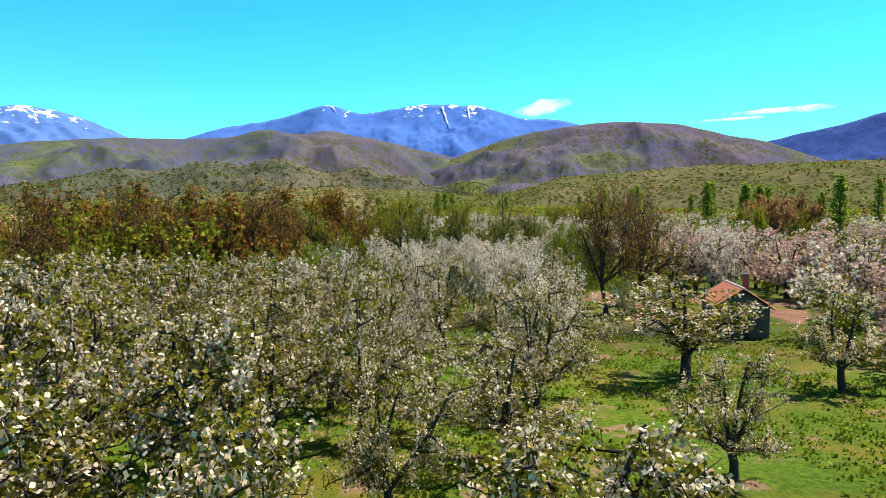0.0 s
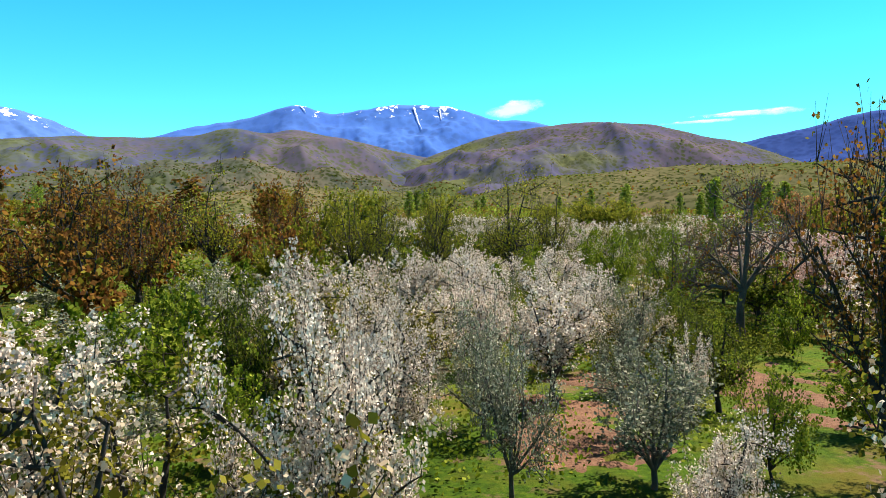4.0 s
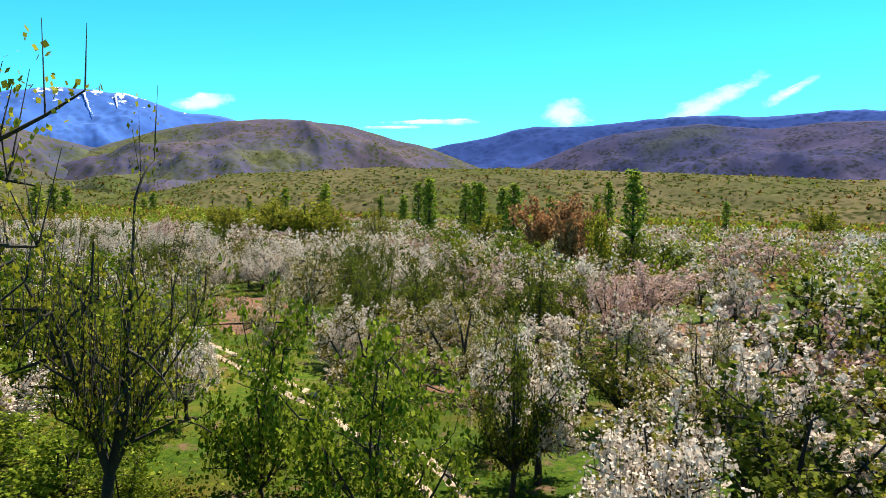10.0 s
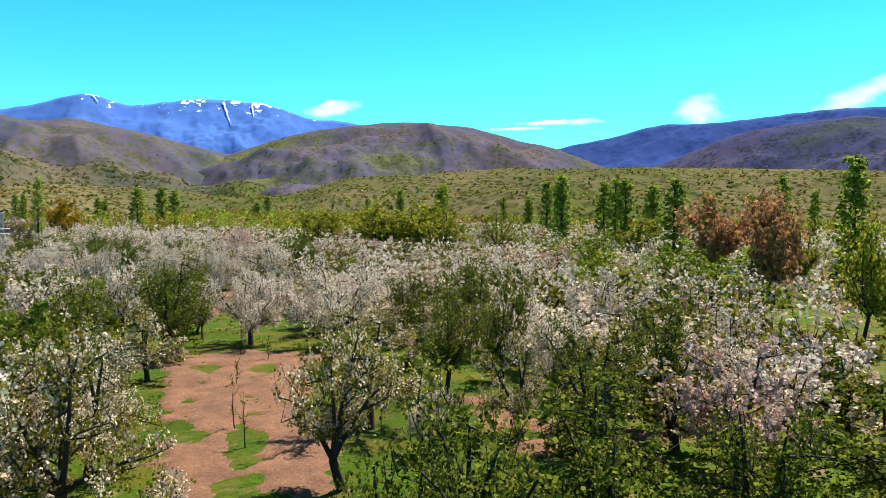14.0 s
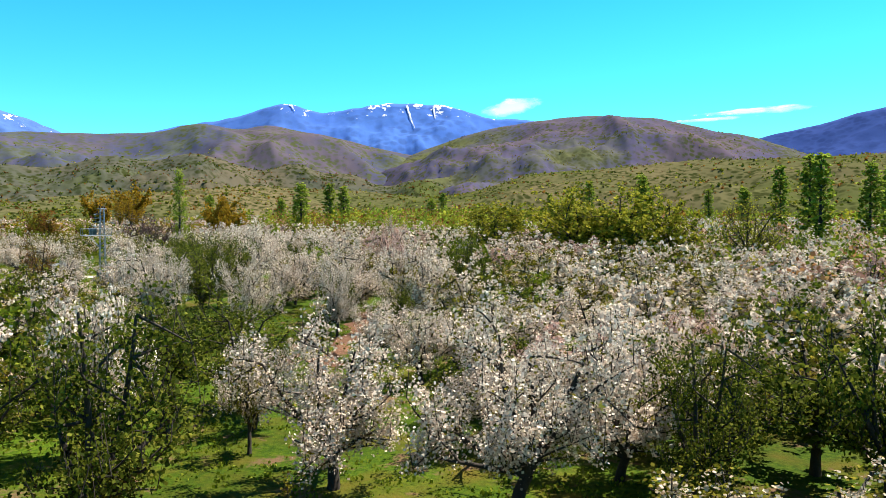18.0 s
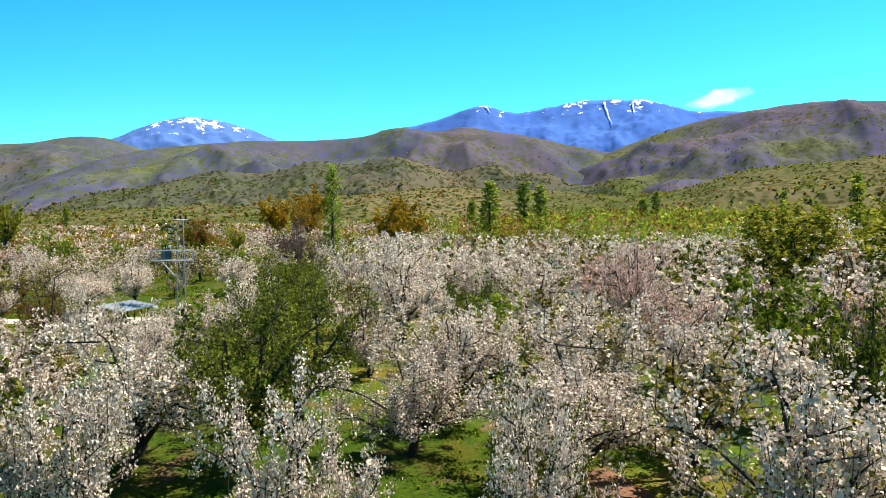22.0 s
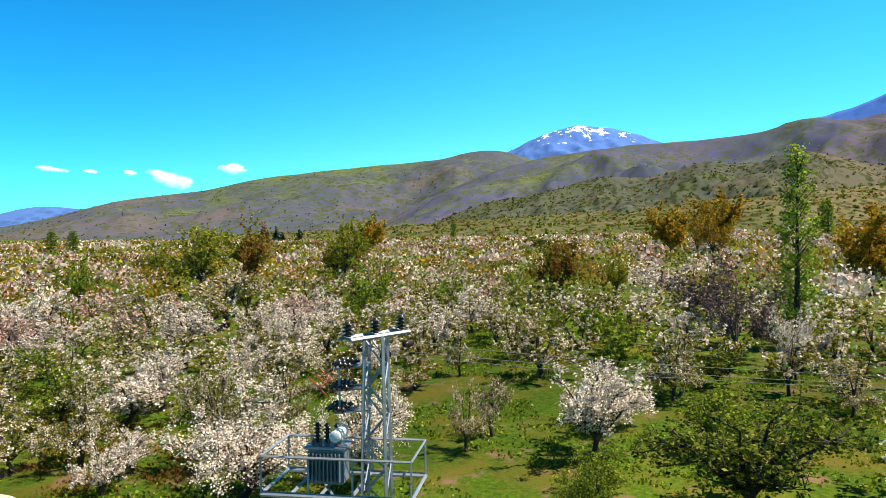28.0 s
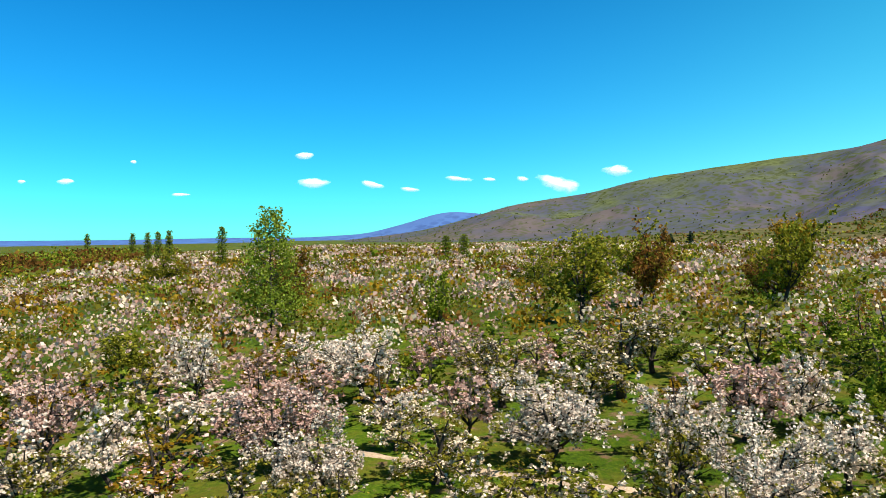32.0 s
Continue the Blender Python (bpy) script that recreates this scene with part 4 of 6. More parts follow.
plant("white", 1, [
    (32.2, 41.6, 6.5, 4.9), (33.1, 37.5, 5.3, 3.1), (59.4, 134.7, 6.4, 4.8), (68.5, 167.2, 4.3, 5), (-15.2, 220, 4.5, 5.2), (23.4, 291.8, 4.1, 4.8), 
    (-37.6, 307.1, 4.7, 3.4), (-30.4, 336.4, 4.2, 4.8), (-73.2, 305.5, 3.9, 4.5), (-95.7, 280.3, 4.3, 5), (-96.9, 253, 4.8, 4.5), (-117, 255.7, 6, 4.5), 
    (-88, 285.9, 4.4, 3.7), (-88.5, 295.5, 4.6, 3.9), (-96.5, 270.1, 3.7, 4.3), (-118.7, 266.2, 4.8, 5.4), 
])
plant("pink", 4, [
    (29.9, 69.2, 6.1, 6.6), 
])
plant("pink", 1, [
    (55.1, 60.3, 6, 6), (113.9, 170.2, 7.5, 7.6), (121.7, 168, 7.5, 8.6), (-102.2, 247.6, 5.8, 4.5), (-89.2, 291.1, 4.6, 4.6), 
])
plant("green", 3, [
    (-10.6, 28.4, 4.2, 1.9), (6.5, 46.6, 3.4, 4.5), (6.9, 51.3, 3.1, 4.1), (24, 86.4, 6, 2.8), (20.4, 116.3, 5.8, 3.8), (38.4, 112.2, 7.5, 5.3), 
    (33.8, 123.6, 5.4, 4.6), (29.1, 123.5, 6.3, 5.2), (26.6, 93.7, 5.8, 2.6), (36.5, 141.5, 6.5, 3.8), (34.9, 152.7, 6.2, 4.9), (47.3, 175.4, 6, 7.6), 
    (5.3, 175.6, 6.1, 6.4), (47.1, 125.4, 5.4, 6.6), (38.9, 123.8, 5.4, 4.9), (48.8, 121.4, 4.9, 5.5), (35.5, 169.1, 7.3, 3.9), (-5.4, 235.2, 7.5, 4.8), 
    (-3.9, 224.1, 7, 4.6), (-28.7, 277.6, 5.1, 6.9), (-10.3, 28.3, 3.8, 2.8), 
])
plant("yellow", 1, [
    (-30.4, 166, 14.3, 11.2), (-20.5, 149, 14.2, 10), (-6.6, 123.5, 14.3, 8.5), (-19.1, 118.5, 13.1, 8.5), (-24.9, 122.4, 13.2, 7.4), (115.4, 217.6, 11.7, 7.8), 
    (356, 354.3, 16, 21.6), (53.5, 285.2, 12.3, 14), (48.1, 298.7, 12, 13.4), (75.2, 280.3, 11.4, 15.4), (33.7, 310.1, 10.2, 13.7), (110, 270, 10.8, 12.2), 
    (81.4, 166.8, 12.3, 6.2), (48.2, 294.8, 11.8, 13.7), (57, 295.3, 11.2, 11.2), (36, 326, 8.2, 11), (-170, 357.7, 10.7, 12.6), (-78.3, 341.8, 7.2, 5.2), 
    (-95.8, 350.4, 7.7, 7.1), (-146.9, 305.6, 10.9, 11.8), (-204.9, 320.7, 8.7, 8.7), (-138.5, 333.3, 12.9, 9.7), 
])
plant("yellow", 1, [
    (-188.3, 262.9, 10.6, 10.6), (-163.4, 323.8, 12.7, 11.7), (-218.5, 339.4, 11.4, 12.8), (-129.1, 247.3, 5, 6.4), (-312.9, 225.6, 11.6, 15.7), (31.4, 292.4, 9.7, 13), 
    (45.2, 286.3, 12, 16.2), (55, 280.7, 12.4, 16.8), (64.2, 281.5, 12, 12), 
])
plant("green", 4, [
    (18.9, 56.5, 7.5, 6), (43.1, 118.3, 6.4, 8.7), (12.7, 220.2, 5.1, 6.9), (14.2, 172.1, 7.5, 5.7), (37.7, 183.6, 7.1, 7.7), (1.8, 213.3, 7.5, 6.6), 
    (-17.1, 257, 5.2, 7.1), (4.7, 200.7, 4.6, 6.2), 
])
plant("oak", 2, [
    (21.3, 49.8, 11.9, 9.1), 
])
plant("yellow", 2, [
    (5.6, 83.4, 13.7, 7.5), 
])
plant("yellow", 3, [
    (10.5, 88.3, 12.5, 5.6), (12.4, 86.6, 9.2, 4.1), (35.9, 89.9, 5, 3.9), 
])
plant("pink", 0, [
    (179.2, 232.4, 7.5, 10.1), (191.5, 213.9, 7.5, 10.1), 
])
plant("open", 1, [
    (135.8, 176.4, 6.2, 8.4), (67.8, 121.1, 6.2, 4.2), (-31.8, 299.5, 2.9, 3.1), (-95.6, 283.8, 4.3, 4.7), 
])
plant("green", 1, [
    (116.6, 206.7, 7.5, 7.3), (122.7, 206, 7.5, 6.2), (94.8, 175.6, 7.5, 5.4), (106.1, 180.4, 7.5, 8.4), (-40.5, 298.5, 2.8, 3.8), (-194.6, 316.9, 6, 8.1), 
])
plant("rust", 1, [
    (106.3, 230, 15, 13.6), (127, 241.8, 15.8, 12.1), (111.5, 222.2, 14.8, 10.9), (101.8, 207.5, 15.5, 11.4), 
])
plant("bright", 0, [
    (399.9, 431.7, 7.5, 10.1), (-165.7, 289.2, 5.6, 4.7), 
])
plant("pink", 3, [
    (-6.9, 268, 7.1, 9.6), (16.4, 233.3, 7.5, 5.3), 
])
plant("gold", 1, [
    (-107.3, 431.6, 16, 18.3), (-61.6, 412.5, 11.8, 12.9), (-119, 457.3, 17.2, 17.2), (-125, 439.6, 14.1, 13.3), (-242, 418.4, 13.3, 13.3), (-51.5, 372.7, 11.6, 10.5), 
    (-304.3, 467.1, 13.8, 15.9), 
])
plant("bare", 1, [
    (-45.9, 311.7, 8.5, 7.4), 
])
plant("green", 0, [
    (-188.9, 457.7, 7.5, 10.1), 
])
plant("white", 0, [
    (-72.8, 347.4, 4.4, 5), 
])

# poplars by (x, y, height, width)
plant("poplar", 1, [
    (120.9, 352.2, 25.9, 7), (140.7, 358.2, 24, 7), (153.1, 369.9, 23.8, 7), (202, 338.3, 26, 7), (106.7, 487.1, 26, 7), (-33.3, 458.7, 21, 7), 
    (-28.4, 464.5, 19.9, 7), (11.9, 573.1, 19.2, 7), (172.2, 538.3, 22.2, 7), (313.5, 514.1, 26, 7), (85.3, 502.8, 23.1, 6.3), (90.6, 721.4, 21.5, 7), 
    (175.4, 602.8, 23.4, 7), (-86.5, 582.9, 16.2, 7), (292, 431.1, 26, 7), (114.2, 260.8, 20.9, 7), (277.9, 585, 20.9, 7), 
    (-148.8, 634.1, 19.8, 7), (-384.5, 600.3, 18.1, 5.4), 
], 3, "poplars along the field edges")
plant("poplar", 1, [
    (-414, 359.3, 14, 6.9), (-189.5, 742, 22.5, 7), (-120.7, 710.2, 19.4, 7), (-436.5, 355, 13.4, 7), (-494.4, 232.9, 24, 7), (-591.9, 190.8, 25.5, 7), 
    (-644.7, 175.5, 25.1, 7), (-686.3, 161.5, 24.8, 7), (-734.9, 141.2, 24.5, 7), (-744, 102.2, 25.1, 7), (87.2, 404.6, 22.1, 7), (111.3, 325.7, 24.3, 7), 
    (160.3, 502.6, 20.1, 7), (132.8, 331.8, 23.4, 7), (137.1, 313.6, 21.4, 7), (336.6, 409.1, 21.2, 7), (-34.2, 408.7, 19.2, 7), (6, 548.9, 16.2, 7), 
    (135.7, 406.5, 25.1, 7), (123.8, 306.1, 22.3, 7), 
], 3, "poplars along the field edges")
plant("poplar", 1, [
    (129.9, 222.5, 26, 7), (176.2, 345.2, 18.9, 6.1), 
], 3, "poplars along the field edges")


# ---- bare earth, track and road ----
def earth_material(name, a, b, c):
    m, n, l, p = material(name)
    co = n.new("ShaderNodeTexCoord").outputs["Object"]
    f, w = noise_node(n, l, 6.0, 8, 0.72, co), noise_node(n, l, 0.5, 5, 0.6, co)
    r = ramp(n, [(0.3, a), (0.55, b), (0.75, c)])
    l.new(f.outputs[0], r.inputs[0])
    v = ramp(n, [(0.35, (0.7, 0.7, 0.7)), (0.65, (1.15, 1.1, 1.05))])
    l.new(w.outputs[0], v.inputs[0])
    l.new(mixed(n, l, 1.0, r.outputs[0], v.outputs[0], "MULTIPLY"), p.inputs["Base Color"])
    p.inputs["Roughness"].default_value = 0.95
    p.inputs["Specular IOR Level"].default_value = 0.15
    bu = n.new("ShaderNodeBump")
    bu.inputs["Strength"].default_value, bu.inputs["Distance"].default_value = 0.9, 0.08
    l.new(f.outputs[0], bu.inputs["Height"])
    l.new(bu.outputs[0], p.inputs["Normal"])
    return m


RED_EARTH = earth_material("red_earth", (0.095, 0.048, 0.030), (0.18, 0.098, 0.064), (0.25, 0.155, 0.105))
PALE_EARTH = earth_material("pale_earth", (0.30, 0.22, 0.15), (0.46, 0.37, 0.28), (0.55, 0.46, 0.36))
GRAVEL = earth_material("white_gravel", (0.34, 0.31, 0.28), (0.48, 0.45, 0.41), (0.58, 0.55, 0.50))
SOIL_SPOTS, LINES = [], []


def inside(x, y, ring):
    """Distance into a polygon from its nearest side; negative outside."""
    best, hit = 1e9, False
    for (ax, ay), (bx, by) in zip(ring, ring[1:] + ring[:1]):
        k = max(0, min(1, ((x - ax) * (bx - ax) + (y - ay) * (by - ay)) / ((bx - ax) ** 2 + (by - ay) ** 2)))
        best = min(best, math.hypot(x - ax - k * (bx - ax), y - ay - k * (by - ay)))
        if (ay > y) != (by > y) and x < (bx - ax) * (y - ay) / (by - ay) + ax:
            hit = not hit
    return best if hit else -best


def sheet(name, label, depth, lo, hi, mat, step, lift, furrow=0.0, turn=0.0, ragged=1.0):
    """A thin cover of earth over the ground, where depth(x, y) is positive; its edge sinks into the grass."""
    nx, ny = int((hi[0] - lo[0]) / step) + 2, int((hi[1] - lo[1]) / step) + 2
    vs, ok, fs = [], [], []
    for j in range(ny):
        for i in range(nx):
            x, y = lo[0] + i * step, lo[1] + j * step
            d = depth(x, y) + ragged * (0.9 * noise.noise((x * 0.6, y * 0.6, 8)) + 0.5 * noise.noise((x * 1.9, y * 1.9, 3)))
            z = ground_z(x, y) + min(lift, 0.3 * d) + 0.02 * noise.noise((x * 3, y * 3, 2))
            if furrow:
                z += furrow * math.sin((x * math.cos(turn) + y * math.sin(turn)) * 2 * math.pi / 0.9) * min(1, max(0, d))
            vs.append((x, y, z))
            ok.append(d > -0.4)
    for j in range(ny - 1):
        for i in range(nx - 1):
            q = (j * nx + i, j * nx + i + 1, (j + 1) * nx + i + 1, (j + 1) * nx + i)
            if any(ok[k] for k in q):
                fs.append(q)
    used = sorted({k for f in fs for k in f})
    order = {k: i for i, k in enumerate(used)}
    me = mesh_from(name, [vs[k] for k in used], [tuple(order[k] for k in f) for f in fs], mat, True)
    return tagged(new(name, me), label, "ground", kind="structure")


def soil_patch(ring, turn=0.3, clear=True, bare=0.4):
    xs, ys = [p[0] for p in ring], [p[1] for p in ring]
    if clear:
        SOIL_SPOTS.append(ring)
    sheet("soil", "red-brown tilled soil with shallow furrows", lambda x, y: min(inside(x, y, ring), bare + 3.2 * noise.noise((x * 0.16, y * 0.16, 3 + turn)) + 1.1 * math.sin((x * math.cos(turn) + y * math.sin(turn)) * 2 * math.pi / 4.6)), (min(xs) - 1, min(ys) - 1), (max(xs) + 1, max(ys) + 1), RED_EARTH, 0.35, 0.10, 0.035, turn, 1.6)


soil_patch([(13.5, 170), (18.6, 178.5), (27.4, 174), (29, 159), (26, 136), (18.5, 134), (16.5, 152)], 0.0, True, 1.1)
soil_patch([(36, 155), (40, 151), (46, 142), (43, 136), (36, 140)], 1.0, False)
soil_patch([(63, 158), (68, 168), (79, 168), (72, 154)], 1.0)
soil_patch([(4, 168), (5, 177), (15, 178), (14.5, 168)], 0.2, False, 1.6)
soil_patch([(16, 13), (19, 24), (21, 38), (42, 38), (34, 16), (26, 16)], 0.4)
soil_patch([(2, 22), (3, 37), (9, 40), (9.5, 34), (7.5, 22)], 0.9, False)
soil_patch([(13.5, 28), (16.5, 43), (26, 45), (23, 28)], 0.9)
soil_patch([(44, 96), (40, 112), (52, 130), (70, 128), (72, 110)], 0.75, False)
soil_patch([(26, 101), (24, 112), (34, 116), (38, 104)], 0.75, False)
soil_patch([(26, 124), (28, 134), (40, 131), (38, 120)], 0.75, False)
soil_patch([(9, 205), (13, 231), (17, 231), (15, 205)], 0.0, False, -0.5)


def way(name, label, line, half, mat, step, lift, lane=None):
    """A road along a line of points; with lane, two wheel ruts at that distance from the middle."""
    LINES.append((line, half + 1.2))

    def depth(x, y):
        best = 1e9
        for (ax, ay), (bx, by) in zip(line, line[1:]):
            k = max(0, min(1, ((x - ax) * (bx - ax) + (y - ay) * (by - ay)) / ((bx - ax) ** 2 + (by - ay) ** 2)))
            best = min(best, math.hypot(x - ax - k * (bx - ax), y - ay - k * (by - ay)))
        return 0.9 * (half - best if lane is None else half - abs(best - lane)) + (0 if lane is None else 0.15)
    xs, ys = [p[0] for p in line], [p[1] for p in line]
    pad = half + (lane or 0) + 1
    return sheet(name, label, depth, (min(xs) - pad, min(ys) - pad), (max(xs) + pad, max(ys) + pad), mat, step, lift, ragged=0.22)


way("track", "pale two-rut dirt track through the orchard", [(17.6, 71), (19.2, 76), (22, 84), (22.6, 92), (21.4, 102), (19.4, 110), (17, 122), (14, 135), (11, 143.5), (5, 153)], 0.11, PALE_EARTH, 0.2, 0.06, 0.70)
way("road", "white gravel road beside the orchard", [(-110, 236), (-80, 246), (-52, 256.2), (-44, 259), (-36, 261.4), (-30, 263.6), (-17, 266), (0, 274), (20, 288)], 1.4, GRAVEL, 0.45, 0.09)
way("footpath", "narrow worn path across the grass", [(-104, 262), (-92, 272), (-84, 281)], 0.4, PALE_EARTH, 0.35, 0.06)


# ---- filling the orchards between the trees already set ----
MID_LINE = [(3.9, -55), (0, 0), (3, 30), (12, 66), (20, 95), (26, 125), (26.5, 155), (22, 182), (8, 218), (-8, 242), (-30, 258), (-50, 263)]
CLEAR = [(-33, -22, 236, 250), (7.5, 30, -50, -18), (10, 30, -18, 12), (1.5, 7, 3, 11), (4, 40, 165, 178), (-41, -22, 245, 258), (-62, -24, 264, 297), (-48, -36, 252, 262), (8, 17, 204, 233), (48, 72, 104, 128)]


def off_line(x, y, line):
    return min(math.hypot(x - ax - k * (bx - ax), y - ay - k * (by - ay)) for (ax, ay), (bx, by) in zip(line, line[1:])
               for k in [max(0, min(1, ((x - ax) * (bx - ax) + (y - ay) * (by - ay)) / ((bx - ax) ** 2 + (by - ay) ** 2)))])


def taken(x, y, w):
    if any(a < x < b and c < y < d for a, b, c, d in CLEAR) or any(inside(x, y, r) > -0.8 for r in SOIL_SPOTS):
        return True
    if any(off_line(x, y, line) < wide for line, wide in LINES):
        return True
    return any(abs(px - x) < 6 and math.hypot(px - x, py - y) < 0.35 * (pw + w) for px, py, pw in planted)


def choose(*odds):
    k = chance.uniform(0, sum(o for _, o in odds))
    for kind, o in odds:
        k -= o
        if k <= 0:
            return kind


def stand(x, y):
    """What grows at a place: kind, height and width."""
    u = chance.uniform
    if y < 16:
        k = choose(("open", 9), ("white", 0.3), ("green", 0.5)) if x < 26 else choose(("pink", 3), ("white", 3), ("bright", 1))
        return (k, u(3.6, 4.8), u(4.4, 5.8)) if k != "bright" else (k, u(1.8, 3), u(2.4, 3.6))
    if y < 66:
        if x > 24 and y > 44:
            k = choose(("bright", 5), ("green", 3), ("open", 1)) if x < 44 else choose(("pink", 4), ("white", 2), ("open", 2))
            return k, u(3.5, 5), u(4.5, 6)
        if x > 24:
            k = choose(("pink", 4), ("white", 2), ("open", 2), ("bright", 1))
            return k, u(4, 5.5), u(4.5, 6)
        if x < -27 and y > 18 or x < -14 and y > 62:
            k = choose(("brown", 5), ("yellow", 1.5), ("bright", 2.5), ("oak", 0.5))
            return (k, u(2.2, 4.4), u(3, 5)) if k == "bright" else (k, u(7.5, 11), u(5.5, 8))
        if x < -12:
            k = choose(("bright", 4), ("white", 2), ("silver", 1.5), ("green", 1))
            return k, u(2.4, 3.8), u(3, 4.6)
        if x > 11:
            k = choose(("bright", 4), ("green", 3), ("silver", 1))
            return k, u(1.6, 3.2), u(2.4, 3.8)
        k = choose(("white", 5), ("open", 2), ("silver", 1.6), ("bright", 2.2))
        return (k, u(1.8, 3.0), u(2.4, 3.6)) if k == "bright" else (k, u(3.2, 4.6), u(3.6, 5.0))
    if y < 118:
        if x < 17:
            k = choose(("bright", 4), ("green", 1.6), ("yellow", 1.2 if x < -2 else 0), ("white", 1.4), ("silver", 0.8), ("brown", 0.9 if x < -2 else 0))
            return (k, u(6.5, 9.5), u(4, 6)) if k in ("yellow", "brown") else (k, u(2.2, 4.4), u(3, 4.8))
        k = choose(("open", 4), ("green", 2.4), ("white", 2), ("pink", 0.6 if x > 40 else 0), ("bright", 0.8))
        return k, u(3.6, 5.6), u(4, 5.6)
    if x < 8 and y < 228:
        k = choose(("green", 4), ("bright", 1.2), ("white", 1.3), ("open", 1))
        return k, u(4.0, 5.8), u(4.2, 5.8)
    if y < 178:
        k = choose(("green", 2.4), ("open", 4), ("white", 3), ("pink", 0.6)) if x > 28 else choose(("open", 2), ("green", 2), ("bright", 1.4), ("white", 2), ("silver", 0.8))
        return k, u(4.0, 5.6), u(4.2, 5.8)
    if x > -22:
        k = choose(("white", 5.5), ("open", 2.4), ("green", 1.4), ("pink", 1), ("bright", 0.5))
        return k, u(4.4, 6.0), u(4.6, 6.0)
    if x > -85:
        k = choose(("leafing", 4), ("open", 3), ("white", 1.4), ("bright", 1.0), ("green", 0.7))
        return k, u(2.8, 4.0), u(3.4, 4.8)
    k = choose(("amber", 4), ("open", 3), ("leafing", 1), ("white", 0.8), ("pink", 2.0), ("bright", 0.6))
    return k, u(3.2, 4.6), u(4.2, 5.8)


def fill_orchards():
    spots = []
    step = 4.9
    for j in range(int(400 / step)):
        for i in range(int(300 / step)):
            x, y = -185 + i * step + (j % 2) * step / 2, -48 + j * step
            x, y = x + chance.normal(0, 0.7), y + chance.normal(0, 0.7)
            d = off_line(x, y, MID_LINE)
            reach = 52 if y < 235 else 78
            ahead = y > -45
            if d < reach and ahead and not (x > 34 and y < 0):
                spots.append((d, x, y))
    spots.sort()
    for d, x, y in spots:
        kind, h, w = stand(x, y)
        if taken(x, y, w):
            continue
        if d < (3 if y < 50 else 7.5) or d < 14 and y > 16 and chance.uniform() < 0.25 or 118 < y < 178 and x > 24 and chance.uniform() < 0.35:
            continue
        west = x < -60 and y > 235
        lod = 3 if d < 9.5 and not west else 2 if d < (20 if west else 17) else 1 if d < (46 if west else 30) else 0
        if y < 16:
            lod = 3 if d < 15 else 2 if d < 26 else 1
        if y < 16 and chance.uniform() < 0.06:
            continue
        filled.setdefault((kind, lod), []).append((int(chance.integers(4)), stand_at(kind, x, y, h, w)))
    words = {k: v[1] for k, v in KINDS.items()}
    for (kind, lod), rows in filled.items():
        wood, ends, crowns, count = [], [], {}, 0
        for v, m in rows:
            vs, fs, leafs = tree_shape(kind, lod, v)
            a = np.array(m)
            wood.append(vs @ a[:3, :3].T + a[:3, 3])
            ends += [tuple(i + count for i in f) for f in fs]
            count += len(vs)
            for pname, leaf, corners in leafs:
                crowns.setdefault((pname, leaf), []).append(corners @ a[:3, :3].T + a[:3, 3])
        root = tagged(new("orchard_trees"), "many more trees of the orchard: " + words[kind], "trees", kind="stuff")
        for ob in [part("trunks", mesh_from("trunks", np.concatenate(wood).tolist(), ends, bark_of(kind), True), root)] + [
                part("crowns", leaf_mesh("crowns", np.concatenate(cs), LEAVES[leaf]), root) for (pname, leaf), cs in crowns.items()]:
            ob["kind"] = "stuff"


filled = {}
fill_orchards()
plant("tall", 2, [(-163, 262, 19.5, 12)])
plant("conifer", 0, [(-560, 560, 17, 10), (-548, 575, 14, 9), (-575, 575, 12, 8)])


# ---- the farther orchards and woods, a mass of crowns nobody could count ----
def far_mass(name, label, spots, leaf, per, size, seed):
    rng = np.random.default_rng(seed)
    at = []
    for x, y, h, r in spots:
        k = rng.normal(0, 1, (per, 3))
        k /= np.linalg.norm(k, axis=1)[:, None]
        k *= rng.uniform(0.45, 1.0, (per, 1)) * (1 + 0.25 * rng.normal(0, 1, (per, 1)))
        k *= (r, r, 0.46 * h)
        k += (x, y, ground_z(x, y) + 0.55 * h)
        at.append(k)
    q = leaves_at(rng, np.concatenate(at), size, 0.8)
    tagged(new(name, leaf_mesh(name, q, LEAVES[leaf])), label, "trees", kind="stuff")


